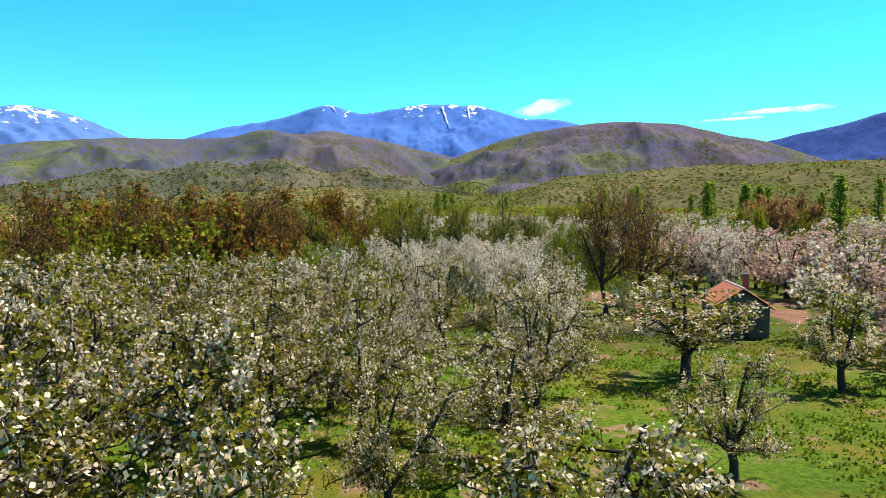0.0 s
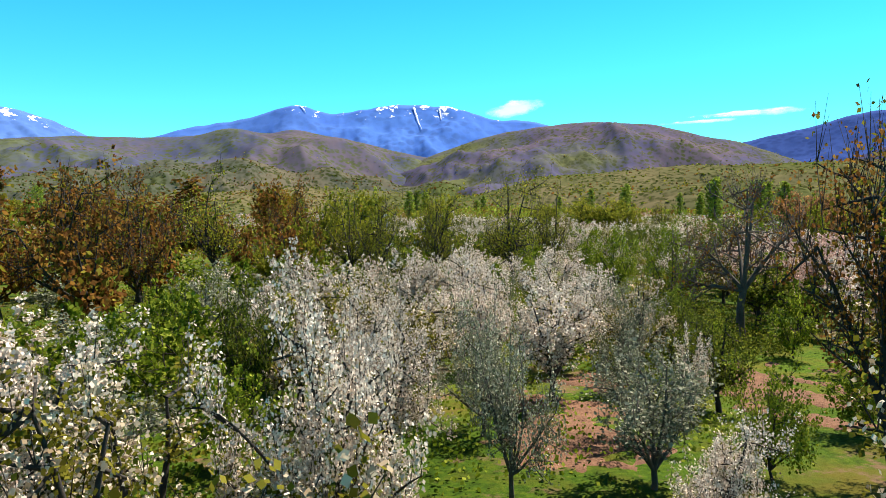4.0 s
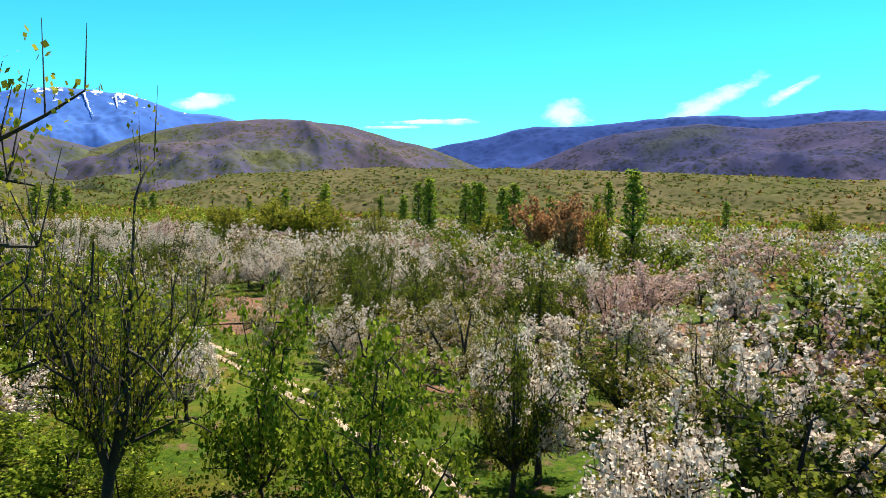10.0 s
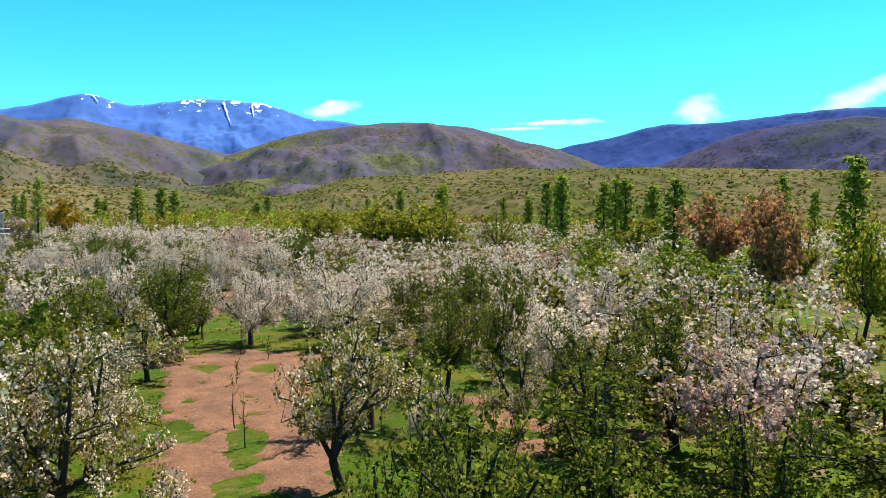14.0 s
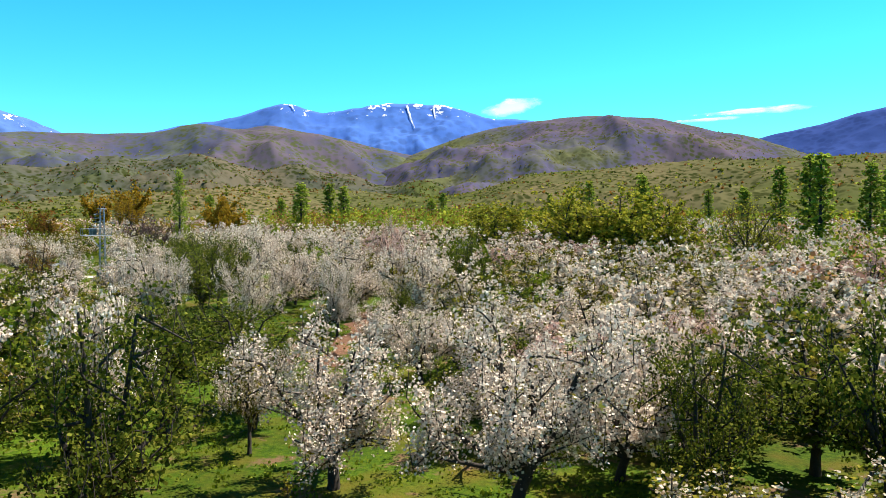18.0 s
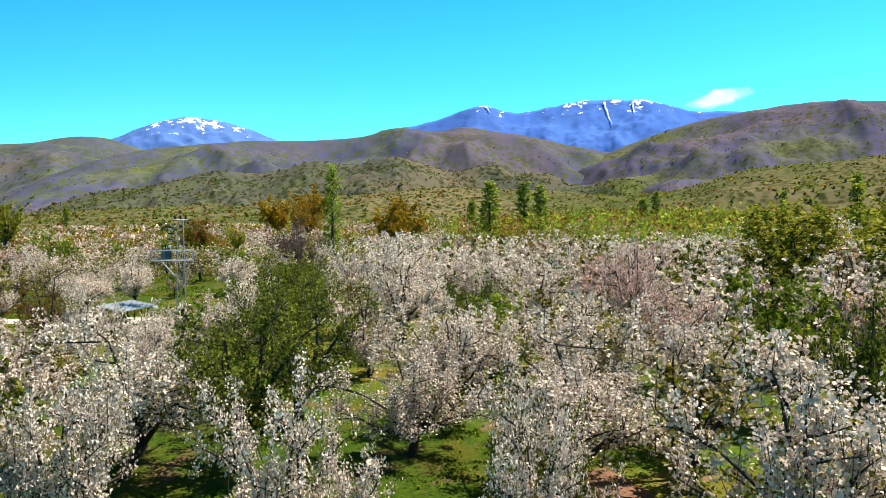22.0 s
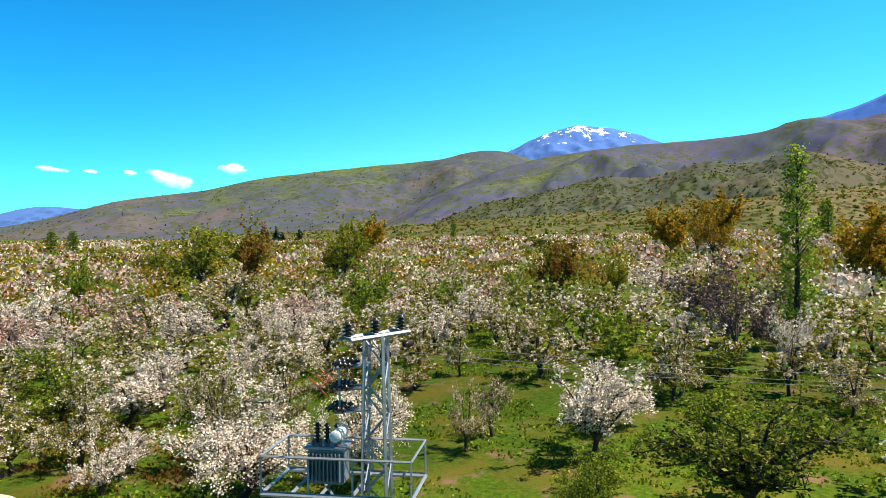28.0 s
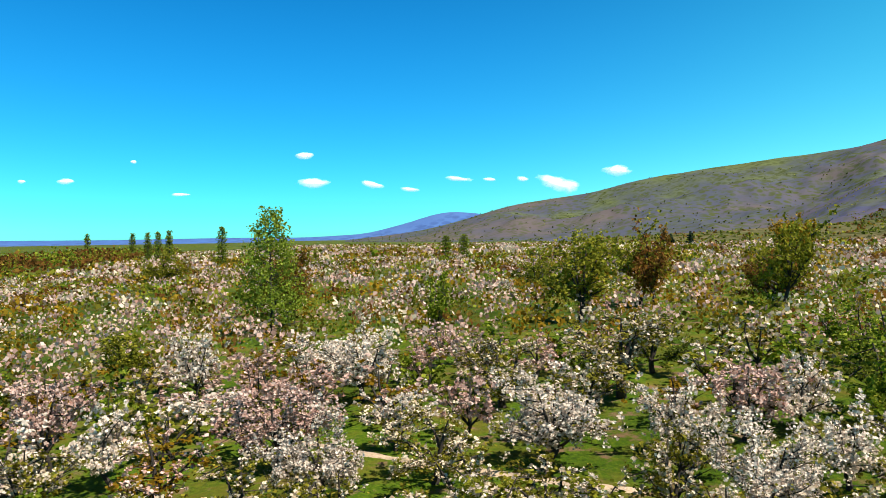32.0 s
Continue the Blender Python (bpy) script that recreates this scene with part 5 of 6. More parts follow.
def sow_far():
    rng = np.random.default_rng(11)
    bins = {}
    for ring, (r0, r1, step, per, size) in enumerate([(46, 150, 6.2, 64, 0.52), (150, 380, 9.5, 44, 0.90), (380, 1000, 14.0, 26, 1.9)]):
        n = int(2 * r1 / step) + 60
        for i in range(-n // 2 - 20, n // 2 + 20):
            for j in range(-20, n):
                x, y = i * step + rng.normal(0, step * 0.3) - 20, j * step + rng.normal(0, step * 0.3)
                d = off_line(x, y, MID_LINE)
                if not (r0 <= d < r1) or y < 0.75 * abs(x) * (x > 0) + 20 or y < 130 and -300 < x < -60 and d > 130 or (x < 0 and y < -0.35 * abs(x) + 60 and d > 90):
                    continue
                if y < 235 and d < 56 or (x < -20 and y > 190 and d < 82 and x > -190):
                    continue
                f = noise.noise((x * 0.011, y * 0.011, 5)) + 0.35 * noise.noise((x * 0.05, y * 0.05, 9))
                west = x < -60 and y > 150
                u = rng.uniform()
                if west:
                    kind, h = ("pink" if u < 0.32 else "cream" if u < 0.44 else "young" if u < 0.62 else "gold" if u < 0.78 else "yellow" if u < 0.86 else "brown" if u < 0.94 else "bright"), rng.uniform(3.2, 4.8)
                elif x < 8 and y < 170:
                    kind, h = ("brown" if u < 0.6 else "yellow" if u < 0.85 else "bright"), rng.uniform(6.0, 11.0)
                elif x > 50 and ring < 2:
                    kind, h = ("white" if u < 0.28 else "pink" if u < 0.50 else "green" if u < 0.68 else "bright" if u < 0.80 else "yellow" if u < 0.93 else "rust"), rng.uniform(4.2, 6.8)
                elif f > -0.12 and (ring == 0 or u > 0.75 and ring == 1 or u > 0.85):
                    kind, h = ("white" if u < 0.42 or ring and u < 0.86 else "pink" if u < 0.7 or ring else "young" if u < 0.9 else "green"), rng.uniform(3.6, 5.4)
                else:
                    kind, h = ("yellow" if u < 0.34 else "brown" if u < 0.50 else "bright" if u < 0.66 else "poplar" if u < 0.9 else "rust"), rng.uniform(4.5, 9.5) + 2.5 * (ring == 1)
                if ring == 2:
                    h *= 1.15
                    if rng.uniform() < 0.12:
                        continue
                bins.setdefault((ring, kind, per, size), []).append((x, y, h, step * rng.uniform(0.40, 0.62)))
    words = {"white": "white blossoming", "pink": "pale pink blossoming", "cream": "cream blossoming", "gold": "golden-leaved", "young": "young yellow-green", "green": "dark green", "yellow": "yellow-green", "brown": "bronze-brown", "bright": "fresh green", "poplar": "mid-green", "rust": "rust-coloured"}
    for k, ((ring, kind, per, size), spots) in enumerate(sorted(bins.items())):
        far_mass("far_trees", "distant mass of " + words[kind] + " tree crowns on the valley floor", spots, kind, per, size, 30 + k)


sow_far()


def scrub(ob_name, count, size, leaf, seed, low=0.0, high=1.0):
    """Bushes strewn over a hill."""
    rng = np.random.default_rng(seed)
    me = bpy.data.objects[ob_name].data
    co = np.empty(3 * len(me.vertices), np.float32)
    me.vertices.foreach_get("co", co)
    co = co.reshape(-1, 3)
    top = co[:, 2].max()
    co = co[(co[:, 2] > low * top) & (co[:, 2] < high * top)]
    at = co[rng.choice(len(co), count)] + rng.normal(0, 1, (count, 3)) * (size * 0.9, size * 0.9, 0)
    s = size * rng.uniform(0.4, 1.2, (count, 1))
    at = np.repeat(at, 6, 0) + rng.normal(0, 0.33, (count * 6, 3)) * np.repeat(s, 6, 0)
    q = leaves_at(rng, at, size * 0.75, 0.6)
    tagged(new("scrub", leaf_mesh("scrub", q, LEAVES[leaf])), "low scrub bushes scattered over the hillside", "bushes", kind="stuff")


scrub("hills_terrace", 4600, 3.2, "green", 71)
scrub("hills_terrace", 2000, 3.0, "yellow", 72)
scrub("hills_terrace", 2200, 3.0, "brown", 77)
scrub("hills_middle", 2600, 2.4, "yellow", 73, 0.0, 0.7)
scrub("hills_right", 2600, 2.4, "young", 74, 0.0, 0.85)
scrub("hills_foot", 3600, 3.0, "green", 78)
scrub("hills_foot", 1600, 3.0, "brown", 79)
scrub("hills_west", 1600, 4.0, "green", 76, 0.0, 0.7)


# ---- undergrowth and grass ----
def clumps(name, label, count, box, leaf, per, height, wide, size, seed, skip=True, upright=0.8):
    rng = np.random.default_rng(seed)
    at = []
    while len(at) < count:
        x, y = rng.uniform(box[0], box[1]), rng.uniform(box[2], box[3])
        if skip and (any(off_line(x, y, line) < wide_ - 0.4 for line, wide_ in LINES) or any(inside(x, y, r) > -0.3 for r in SOIL_SPOTS)):
            count -= 1
            continue
        if noise.noise((x * 0.13, y * 0.13, seed)) < -0.15:
            count -= 1
            continue
        k = rng.normal(0, 1, (per, 3)) * (wide * 0.45, wide * 0.45, 0)
        k[:, 2] = np.abs(rng.normal(0, height * 0.5, per))
        at.append(k + (x, y, ground_z(x, y)))
    q = leaves_at(rng, np.concatenate(at), size, upright)
    tagged(new(name, leaf_mesh(name, q, LEAVES[leaf])), label, "plants", kind="stuff")


clumps("undergrowth", "bright green undergrowth between the trees", 900, (-45, 14, 18, 125), "bright", 50, 0.9, 1.6, 0.17, 81)
clumps("undergrowth", "olive undergrowth and dead stems under the trees", 700, (-45, 16, 40, 125), "young", 44, 1.0, 1.5, 0.15, 82)
clumps("undergrowth", "dark bramble thicket along the ditch", 420, (9, 23, 34, 62), "green", 44, 1.1, 1.4, 0.16, 83)
clumps("undergrowth", "fresh green saplings and tall weeds", 800, (-14, 26, 48, 92), "bright", 40, 1.1, 1.6, 0.15, 91)
clumps("undergrowth", "tangled olive weeds and dry stalks", 800, (-14, 24, 46, 92), "young", 36, 1.1, 1.3, 0.13, 92)
clumps("grass", "tufts of meadow grass", 5200, (-20, 30, -48, 18), "bright", 9, 0.16, 0.6, 0.16, 84, True, 2.5)
clumps("grass", "tufts of meadow grass", 6500, (-5, 60, 118, 235), "bright", 9, 0.16, 0.6, 0.16, 85, True, 2.5)
clumps("grass", "tufts of meadow grass", 6500, (-75, -15, 245, 310), "bright", 9, 0.16, 0.6, 0.17, 86, True, 2.5)
clumps("brambles", "dry reddish-brown brambles along the road edge", 160, (-75, -34, 257, 265), "brown", 40, 0.5, 1.5, 0.16, 87, True)


# ---- built things ----
STEEL = plain_material("galvanised_steel", (0.26, 0.30, 0.36), (0.42, 0.46, 0.52), 5, 0.5, 0.6, 0.1)
TANK = plain_material("grey_blue_paint", (0.12, 0.17, 0.22), (0.17, 0.23, 0.29), 3, 0.5, 0.1, 0.1)
GLAZE = plain_material("brown_glaze", (0.02, 0.012, 0.01), (0.05, 0.03, 0.025), 6, 0.25, 0, 0)
RED_PAINT = plain_material("red_paint", (0.35, 0.03, 0.02), (0.48, 0.06, 0.04), 6, 0.5, 0, 0)
CONCRETE = plain_material("teal_washed_concrete", (0.17, 0.28, 0.33), (0.27, 0.38, 0.42), 4, 0.9, 0, 0.4)
TEAL = plain_material("teal_paint", (0.03, 0.21, 0.27), (0.05, 0.30, 0.36), 3, 0.6, 0.1, 0.1)
PALE_TEAL = plain_material("pale_teal_sheet", (0.28, 0.55, 0.55), (0.40, 0.66, 0.64), 3, 0.5, 0.2, 0.1)
SHEET_METAL = plain_material("roof_sheet", (0.36, 0.40, 0.46), (0.52, 0.56, 0.62), 2, 0.45, 0.5, 0.1)
DARK_WOOD = plain_material("dark_wood", (0.025, 0.018, 0.014), (0.07, 0.05, 0.038), 9, 0.9, 0, 0.6)
GREY_WOOD = plain_material("weathered_wood", (0.10, 0.085, 0.08), (0.24, 0.205, 0.19), 9, 0.9, 0, 0.6)
CUT_WOOD = plain_material("cut_wood", (0.50, 0.44, 0.36), (0.72, 0.66, 0.56), 8, 0.8, 0, 0.3)
ROOF_TILE = plain_material("clay_tile", (0.34, 0.10, 0.05), (0.52, 0.19, 0.10), 4, 0.85, 0, 0.4)
PALE_TILE = plain_material("pale_ridge_tile", (0.50, 0.40, 0.36), (0.66, 0.56, 0.52), 4, 0.85, 0, 0.4)
PLASTER = plain_material("grey_plaster", (0.10, 0.085, 0.075), (0.19, 0.165, 0.15), 3, 0.9, 0, 0.4)
BRICK_RED = plain_material("chimney_brick", (0.20, 0.065, 0.06), (0.30, 0.11, 0.095), 9, 0.9, 0, 0.5)
WHITE_PAINT = plain_material("white_paint", (0.62, 0.66, 0.72), (0.78, 0.80, 0.84), 3, 0.6, 0, 0.1)
WIRE = plain_material("aluminium_wire", (0.10, 0.10, 0.105), (0.2, 0.2, 0.2), 3, 0.6, 0.3, 0)


def bar_mesh(name, a, b, wide, mat, deep=None, sides=4):
    """A straight bar from a to b."""
    vs, fs = [], []
    a, b = np.array(a, float), np.array(b, float)
    tube(vs, fs, np.array((a, b)), [wide / 2, wide / 2], sides)
    fs += [tuple(range(sides))[::-1], tuple(range(sides, 2 * sides))]
    return mesh_from(name, vs, fs, mat)


def box_mesh(name, lo, hi, mat, bevel=0.0):
    bm = bmesh.new()
    bmesh.ops.create_cube(bm, size=1)
    for v in bm.verts:
        v.co = Vector([lo[i] + (hi[i] - lo[i]) * (v.co[i] + 0.5) for i in range(3)])
    if bevel:
        bmesh.ops.bevel(bm, geom=bm.edges[:], offset=bevel, segments=2, affect="EDGES")
    me = bpy.data.meshes.new(name)
    bm.to_mesh(me)
    bm.free()
    me.materials.append(mat)
    return me


def lathe_mesh(name, profile, mat, sides=12, turn=None):
    """A turned body from (radius, height) rows."""
    vs, fs = [], []
    for r, z in profile:
        for k in range(sides):
            w = 2 * math.pi * k / sides
            vs.append(Vector((r * math.cos(w), r * math.sin(w), z)))
    for i in range(len(profile) - 1):
        for k in range(sides):
            fs.append((i * sides + k, i * sides + (k + 1) % sides, (i + 1) * sides + (k + 1) % sides, (i + 1) * sides + k))
    fs += [tuple(range(sides))[::-1], tuple(range((len(profile) - 1) * sides, len(profile) * sides))]
    if turn:
        vs = [turn @ v for v in vs]
    return mesh_from(name, [tuple(v) for v in vs], fs, mat, True)


def thing(name, label, category, at, yaw=0.0):
    root = new(name)
    root.empty_display_size = 0.3
    root.matrix_basis = pose(*at, 0, 0, yaw)
    return tagged(root, label, category)


def shed_profile(n, r0, r1, pitch):
    """Ribs of an insulator, rim over rim."""
    rows = [(r0, 0)]
    for i in range(n):
        z = pitch * (i + 0.35)
        rows += [(r0, z), (r1, z + pitch * 0.2), (r1 * 0.96, z + pitch * 0.32), (r0, z + pitch * 0.55)]
    return rows + [(r0, pitch * (n + 0.3))]


def build_pylon():
    x, y = -30.2, 258.2
    p = thing("transformer_pylon", "steel lattice pylon carrying a transformer platform beside the road", "pylon", (x, y, ground_z(x, y) - 0.05), 38)
    top, foot, head = 11.1, 0.44, 0.25
    part("plinth", box_mesh("plinth", (-0.75, -0.75, -0.2), (0.75, 0.75, 1.25), CONCRETE, 0.05), p, "concrete plinth washed in teal")

    def half(z):
        return foot + (head - foot) * z / top
    for sx in (-1, 1):
        for sy in (-1, 1):
            part("leg", bar_mesh("leg", (sx * foot, sy * foot, 1.2), (sx * head, sy * head, top), 0.11, STEEL), p)
    levels = [1.25 + (top - 1.3) * i / 14 for i in range(15)]
    for i, (z0, z1) in enumerate(zip(levels, levels[1:])):
        a, b = half(z0), half(z1)
        s = 1 if i % 2 else -1
        for f in ((s * a, -a, -s * b, -b), (s * a, a, -s * b, b), (-a, s * a, -b, -s * b), (a, s * a, b, -s * b)):
            part("brace", bar_mesh("brace", (f[0], f[1], z0), (f[2], f[3], z1), 0.055, STEEL), p)
    # crossarm with three standing insulators
    c, d = math.cos(radians(58)), math.sin(radians(58))

    def arm(u, v, z):
        return (u * c - v * d, u * d + v * c, z)
    for v in (-0.22, 0.22):
        part("crossarm", bar_mesh("crossarm", arm(-1.1, v, top), arm(1.1, v, top), 0.12, STEEL), p)
    for u in (-0.98, 0.0, 0.98):
        part("tie", bar_mesh("tie", arm(u, -0.22, top), arm(u, 0.22, top), 0.08, STEEL), p)
        ins = part("insulator", lathe_mesh("insulator", shed_profile(4, 0.08, 0.17, 0.095), GLAZE), p, "dark brown ribbed insulator")
        ins.matrix_basis = pose(*arm(u, 0, top + 0.06))
    # strain insulators on the side of the line
    for u, drop in ((-0.55, 0.42), (0.1, 0.62), (0.75, 0.28)):
        ins = part("strain_insulator", lathe_mesh("strain_insulator", shed_profile(6, 0.035, 0.11, 0.11), GLAZE), p, "dark strain insulator string")
        ins.matrix_basis = pose(u, 0.35, top - drop, -96, 0, 0)
    # switch arms on the other side
    for k, z in enumerate((10.3, 9.7, 9.1)):
        part("switch_arm", bar_mesh("switch_arm", (-0.2, -0.1, z), (-1.15, -0.1, z - 0.1), 0.10, STEEL), p)
        part("switch_arm", bar_mesh("switch_arm", (-0.2, 0.2, z), (-1.15, 0.2, z - 0.1), 0.10, STEEL), p)
        for v in (-0.35, 0.0, 0.35):
            ins = part("insulator", lathe_mesh("insulator", shed_profile(4, 0.04, 0.10, 0.13), GLAZE), p)
            ins.matrix_basis = pose(-0.55 - 0.1 * k, v, z + 0.02, 0, -86, 0)
    part("switch_frame", bar_mesh("switch_frame", (-1.0, -0.1, 10.25), (-1.0, -0.1, 8.95), 0.07, STEEL), p)
    for v in (-0.5, 0.0, 0.5):
        part("fuse_link", bar_mesh("fuse_link", (-1.25, v, 9.55), (-1.7, v, 10.0), 0.035, RED_PAINT, None, 6), p, "red fuse link")
    part("fuse_bar", bar_mesh("fuse_bar", (-1.45, -0.6, 9.75), (-1.45, 0.6, 9.75), 0.04, RED_PAINT), p, "red fuse bar")
    # platform with rails
    z, r = 7.0, 8.0
    lo, hi, wide = -2.9, 1.15, 1.0
    for v in (-wide, wide):
        part("beam", bar_mesh("beam", (lo, v, z), (hi, v, z), 0.16, STEEL), p)
        part("rail", bar_mesh("rail", (lo, v, r), (hi, v, r), 0.075, STEEL), p)
        for u in (lo, -1.6, -0.4, hi):
            part("rail_post", bar_mesh("rail_post", (u, v, z), (u, v, r), 0.065, STEEL), p)
        part("strut", bar_mesh("strut", (-1.9, v * 0.8, z - 0.05), (-0.35, v * 0.3, 5.1), 0.09, STEEL), p)
    for u in (lo, -2.1, -1.3, -0.45, hi):
        part("joist", bar_mesh("joist", (u, -wide, z), (u, wide, z), 0.12, STEEL), p)
    for u in (lo, hi):
        part("rail", bar_mesh("rail", (u, -wide, r), (u, wide, r), 0.075, STEEL), p)
    # rungs low on the mast
    for k in range(4):
        part("rung", bar_mesh("rung", (0.3, -0.55, 3.9 + 0.22 * k), (0.3, 0.55, 3.9 + 0.22 * k), 0.04, STEEL), p)
    m = pose(x, y, ground_z(x, y) - 0.05, 0, 0, 38)
    t = thing("transformer", "grey-blue oil transformer with ribbed tank and three bushings on the platform", "transformer", (0, 0, 0))
    t.matrix_basis = m @ pose(-1.35, 0, z + 0.085)
    part("tank", box_mesh("tank", (-0.5, -0.33, 0), (0.5, 0.33, 0.95), TANK, 0.03), t)
    part("lid", box_mesh("lid", (-0.58, -0.4, 0.952), (0.58, 0.4, 1.02), STEEL, 0.015), t)
    for k in range(9):
        for s in (-1, 1):
            u = -0.42 + 0.105 * k
            part("fin", box_mesh("fin", (u - 0.012, s * 0.335 if s > 0 else -0.47, 0.1), (u + 0.012, 0.47 if s > 0 else -0.335, 0.86), TANK), t)
    for u in (-0.36, -0.08, 0.2):
        b = part("bushing", lathe_mesh("bushing", shed_profile(5, 0.05, 0.10, 0.10), GLAZE), t, "dark ribbed bushing")
        b.matrix_basis = pose(u, 0.12, 1.02)
    for u in (-0.36, -0.14, 0.08, 0.3):
        b = part("low_bushing", lathe_mesh("low_bushing", shed_profile(3, 0.03, 0.06, 0.06), BRICK_RED), t)
        b.matrix_basis = pose(u, -0.22, 1.02)
    b = part("conservator", lathe_mesh("conservator", [(0.13, 0), (0.16, 0.02), (0.16, 0.72), (0.13, 0.74)], WHITE_PAINT, 16), t, "pale oil conservator drum")
    b.matrix_basis = pose(0.3, -0.42, 1.32, -90, 0, 0)
    part("pipe", bar_mesh("pipe", (0.35, 0.0, 1.0), (0.35, 0.0, 1.2), 0.06, STEEL, None, 6), t)
    # three wires sagging away over the orchard
    for k, (u, drop) in enumerate(((-0.55, 0.42), (0.1, 0.62), (0.75, 0.28))):
        a = m @ Vector((u, 1.1, top - drop - 0.1))
        e = a + Vector((50, 84, 3.0 + 0.3 * k))
        pts = np.array([np.array(a) * (1 - f) + np.array(e) * f - np.array((0, 0, 17.0 * f * (1 - f))) for f in np.linspace(0, 1, 25)])
        vs, fs = [], []
        tube(vs, fs, pts, [0.008] * 25, 5)
        tagged(new("power_line", mesh_from("power_line", vs, fs, WIRE, True)), "thin aluminium power line running from the pylon", "cable", "power lines of the pylon")


build_pylon()


def build_shed():
    yaw = 6
    x, y = -34.1, 255.0
    z0 = ground_z(x, y)
    s = thing("open_shed", "open timber shelter with a ribbed grey metal roof", "shed", (x, y, z0), yaw)
    lx, ly = 1.25, 2.85

    def roof(u):
        return 2.55 - 0.16 * u
    for v in np.linspace(-ly + 0.15, ly - 0.15, 6):
        for u in (-lx + 0.1, lx - 0.12):
            part("post", bar_mesh("post", (u, v, -0.2), (u, v, roof(u) - 0.08), 0.13, DARK_WOOD), s)
    for u in (-lx + 0.1, lx - 0.12):
        part("beam", bar_mesh("beam", (u, -ly, roof(u) - 0.06), (u, ly, roof(u) - 0.06), 0.12, DARK_WOOD), s)
        part("rail", bar_mesh("rail", (u, -ly, 0.95), (u, ly, 0.95), 0.08, DARK_WOOD), s)
    for v in np.linspace(-ly, ly, 9):
        part("rafter", bar_mesh("rafter", (-lx - 0.2, v, roof(-lx - 0.2) - 0.01), (lx + 0.2, v, roof(lx + 0.2) - 0.01), 0.07, DARK_WOOD), s)
    for k in range(12):
        w = (2 * ly + 0.3) / 12
        v0 = -ly - 0.15 + k * w
        prof = [(0, 0), (0.2, 0), (0.3, 0.045), (0.5, 0.045), (0.6, 0), (1.0, 0)]
        vs = [(u, v0 + f * w, roof(u) + 0.05 + h + d) for u in (-lx - 0.3, lx + 0.3) for d in (0, 0.012) for f, h in prof]
        fs = []
        for i in range(5):
            fs += [(i, i + 1, 12 + i + 1, 12 + i), (6 + i + 1, 6 + i, 18 + i, 18 + i + 1), (i, 6 + i, 6 + i + 1, i + 1), (12 + i + 1, 18 + i + 1, 18 + i, 12 + i)]
        part("roof_sheet", mesh_from("roof_sheet", vs, fs, SHEET_METAL), s)
    # far wall coloured dark to imitate the shade inside the open shelter
    part("back_wall", box_mesh("back_wall", (-lx + 0.18, -ly + 0.2, 0.0), (-lx + 0.24, ly * 0.6, 1.5), DARK_WOOD), s, "board wall, darkened to stand for the shaded interior")
    part("bench", box_mesh("bench", (-0.3, -1.2, 0.42), (0.15, 1.6, 0.50), GREY_WOOD, 0.01), s)
    for v in (-1.0, 1.4):
        part("bench_leg", box_mesh("bench_leg", (-0.22, v - 0.05, 0), (0.08, v + 0.05, 0.42), DARK_WOOD), s)


build_shed()


def build_kiosk():
    x, y = -35.0, 250.6
    k = thing("kiosk", "narrow teal painted metal kiosk with a sloping pale roof", "kiosk", (x, y, ground_z(x, y) - 0.03), 33)
    part("body", box_mesh("body", (-0.85, -0.7, 0), (0.85, 0.7, 2.05), TEAL, 0.02), k)
    vs = [(u, v, z) for u, v, z in ((-0.95, -0.8, 2.06), (0.95, -0.8, 2.06), (0.95, 0.8, 2.06), (-0.95, 0.8, 2.06), (-0.95, -0.8, 2.20), (0.95, -0.8, 2.14), (0.95, 0.8, 2.36), (-0.95, 0.8, 2.42))]
    part("roof", mesh_from("roof", vs, [(0, 3, 2, 1), (4, 5, 6, 7), (0, 1, 5, 4), (1, 2, 6, 5), (2, 3, 7, 6), (3, 0, 4, 7)], PALE_TEAL), k, "pale turquoise sheet roof")
    d = part("door", box_mesh("door", (-0.4, -0.745, 0.05), (0.42, -0.705, 1.9), TEAL, 0.01), k)
    part("vent", box_mesh("vent", (-0.14, -0.77, 1.55), (0.14, -0.748, 1.75), DARK_WOOD), d, "small dark vent opening")
    part("handle", box_mesh("handle", (0.3, -0.79, 0.95), (0.34, -0.747, 1.1), STEEL), d)
    part("plinth", box_mesh("plinth", (-0.95, -0.8, -0.2), (0.95, 0.8, -0.004), CONCRETE, 0.02), k)


build_kiosk()


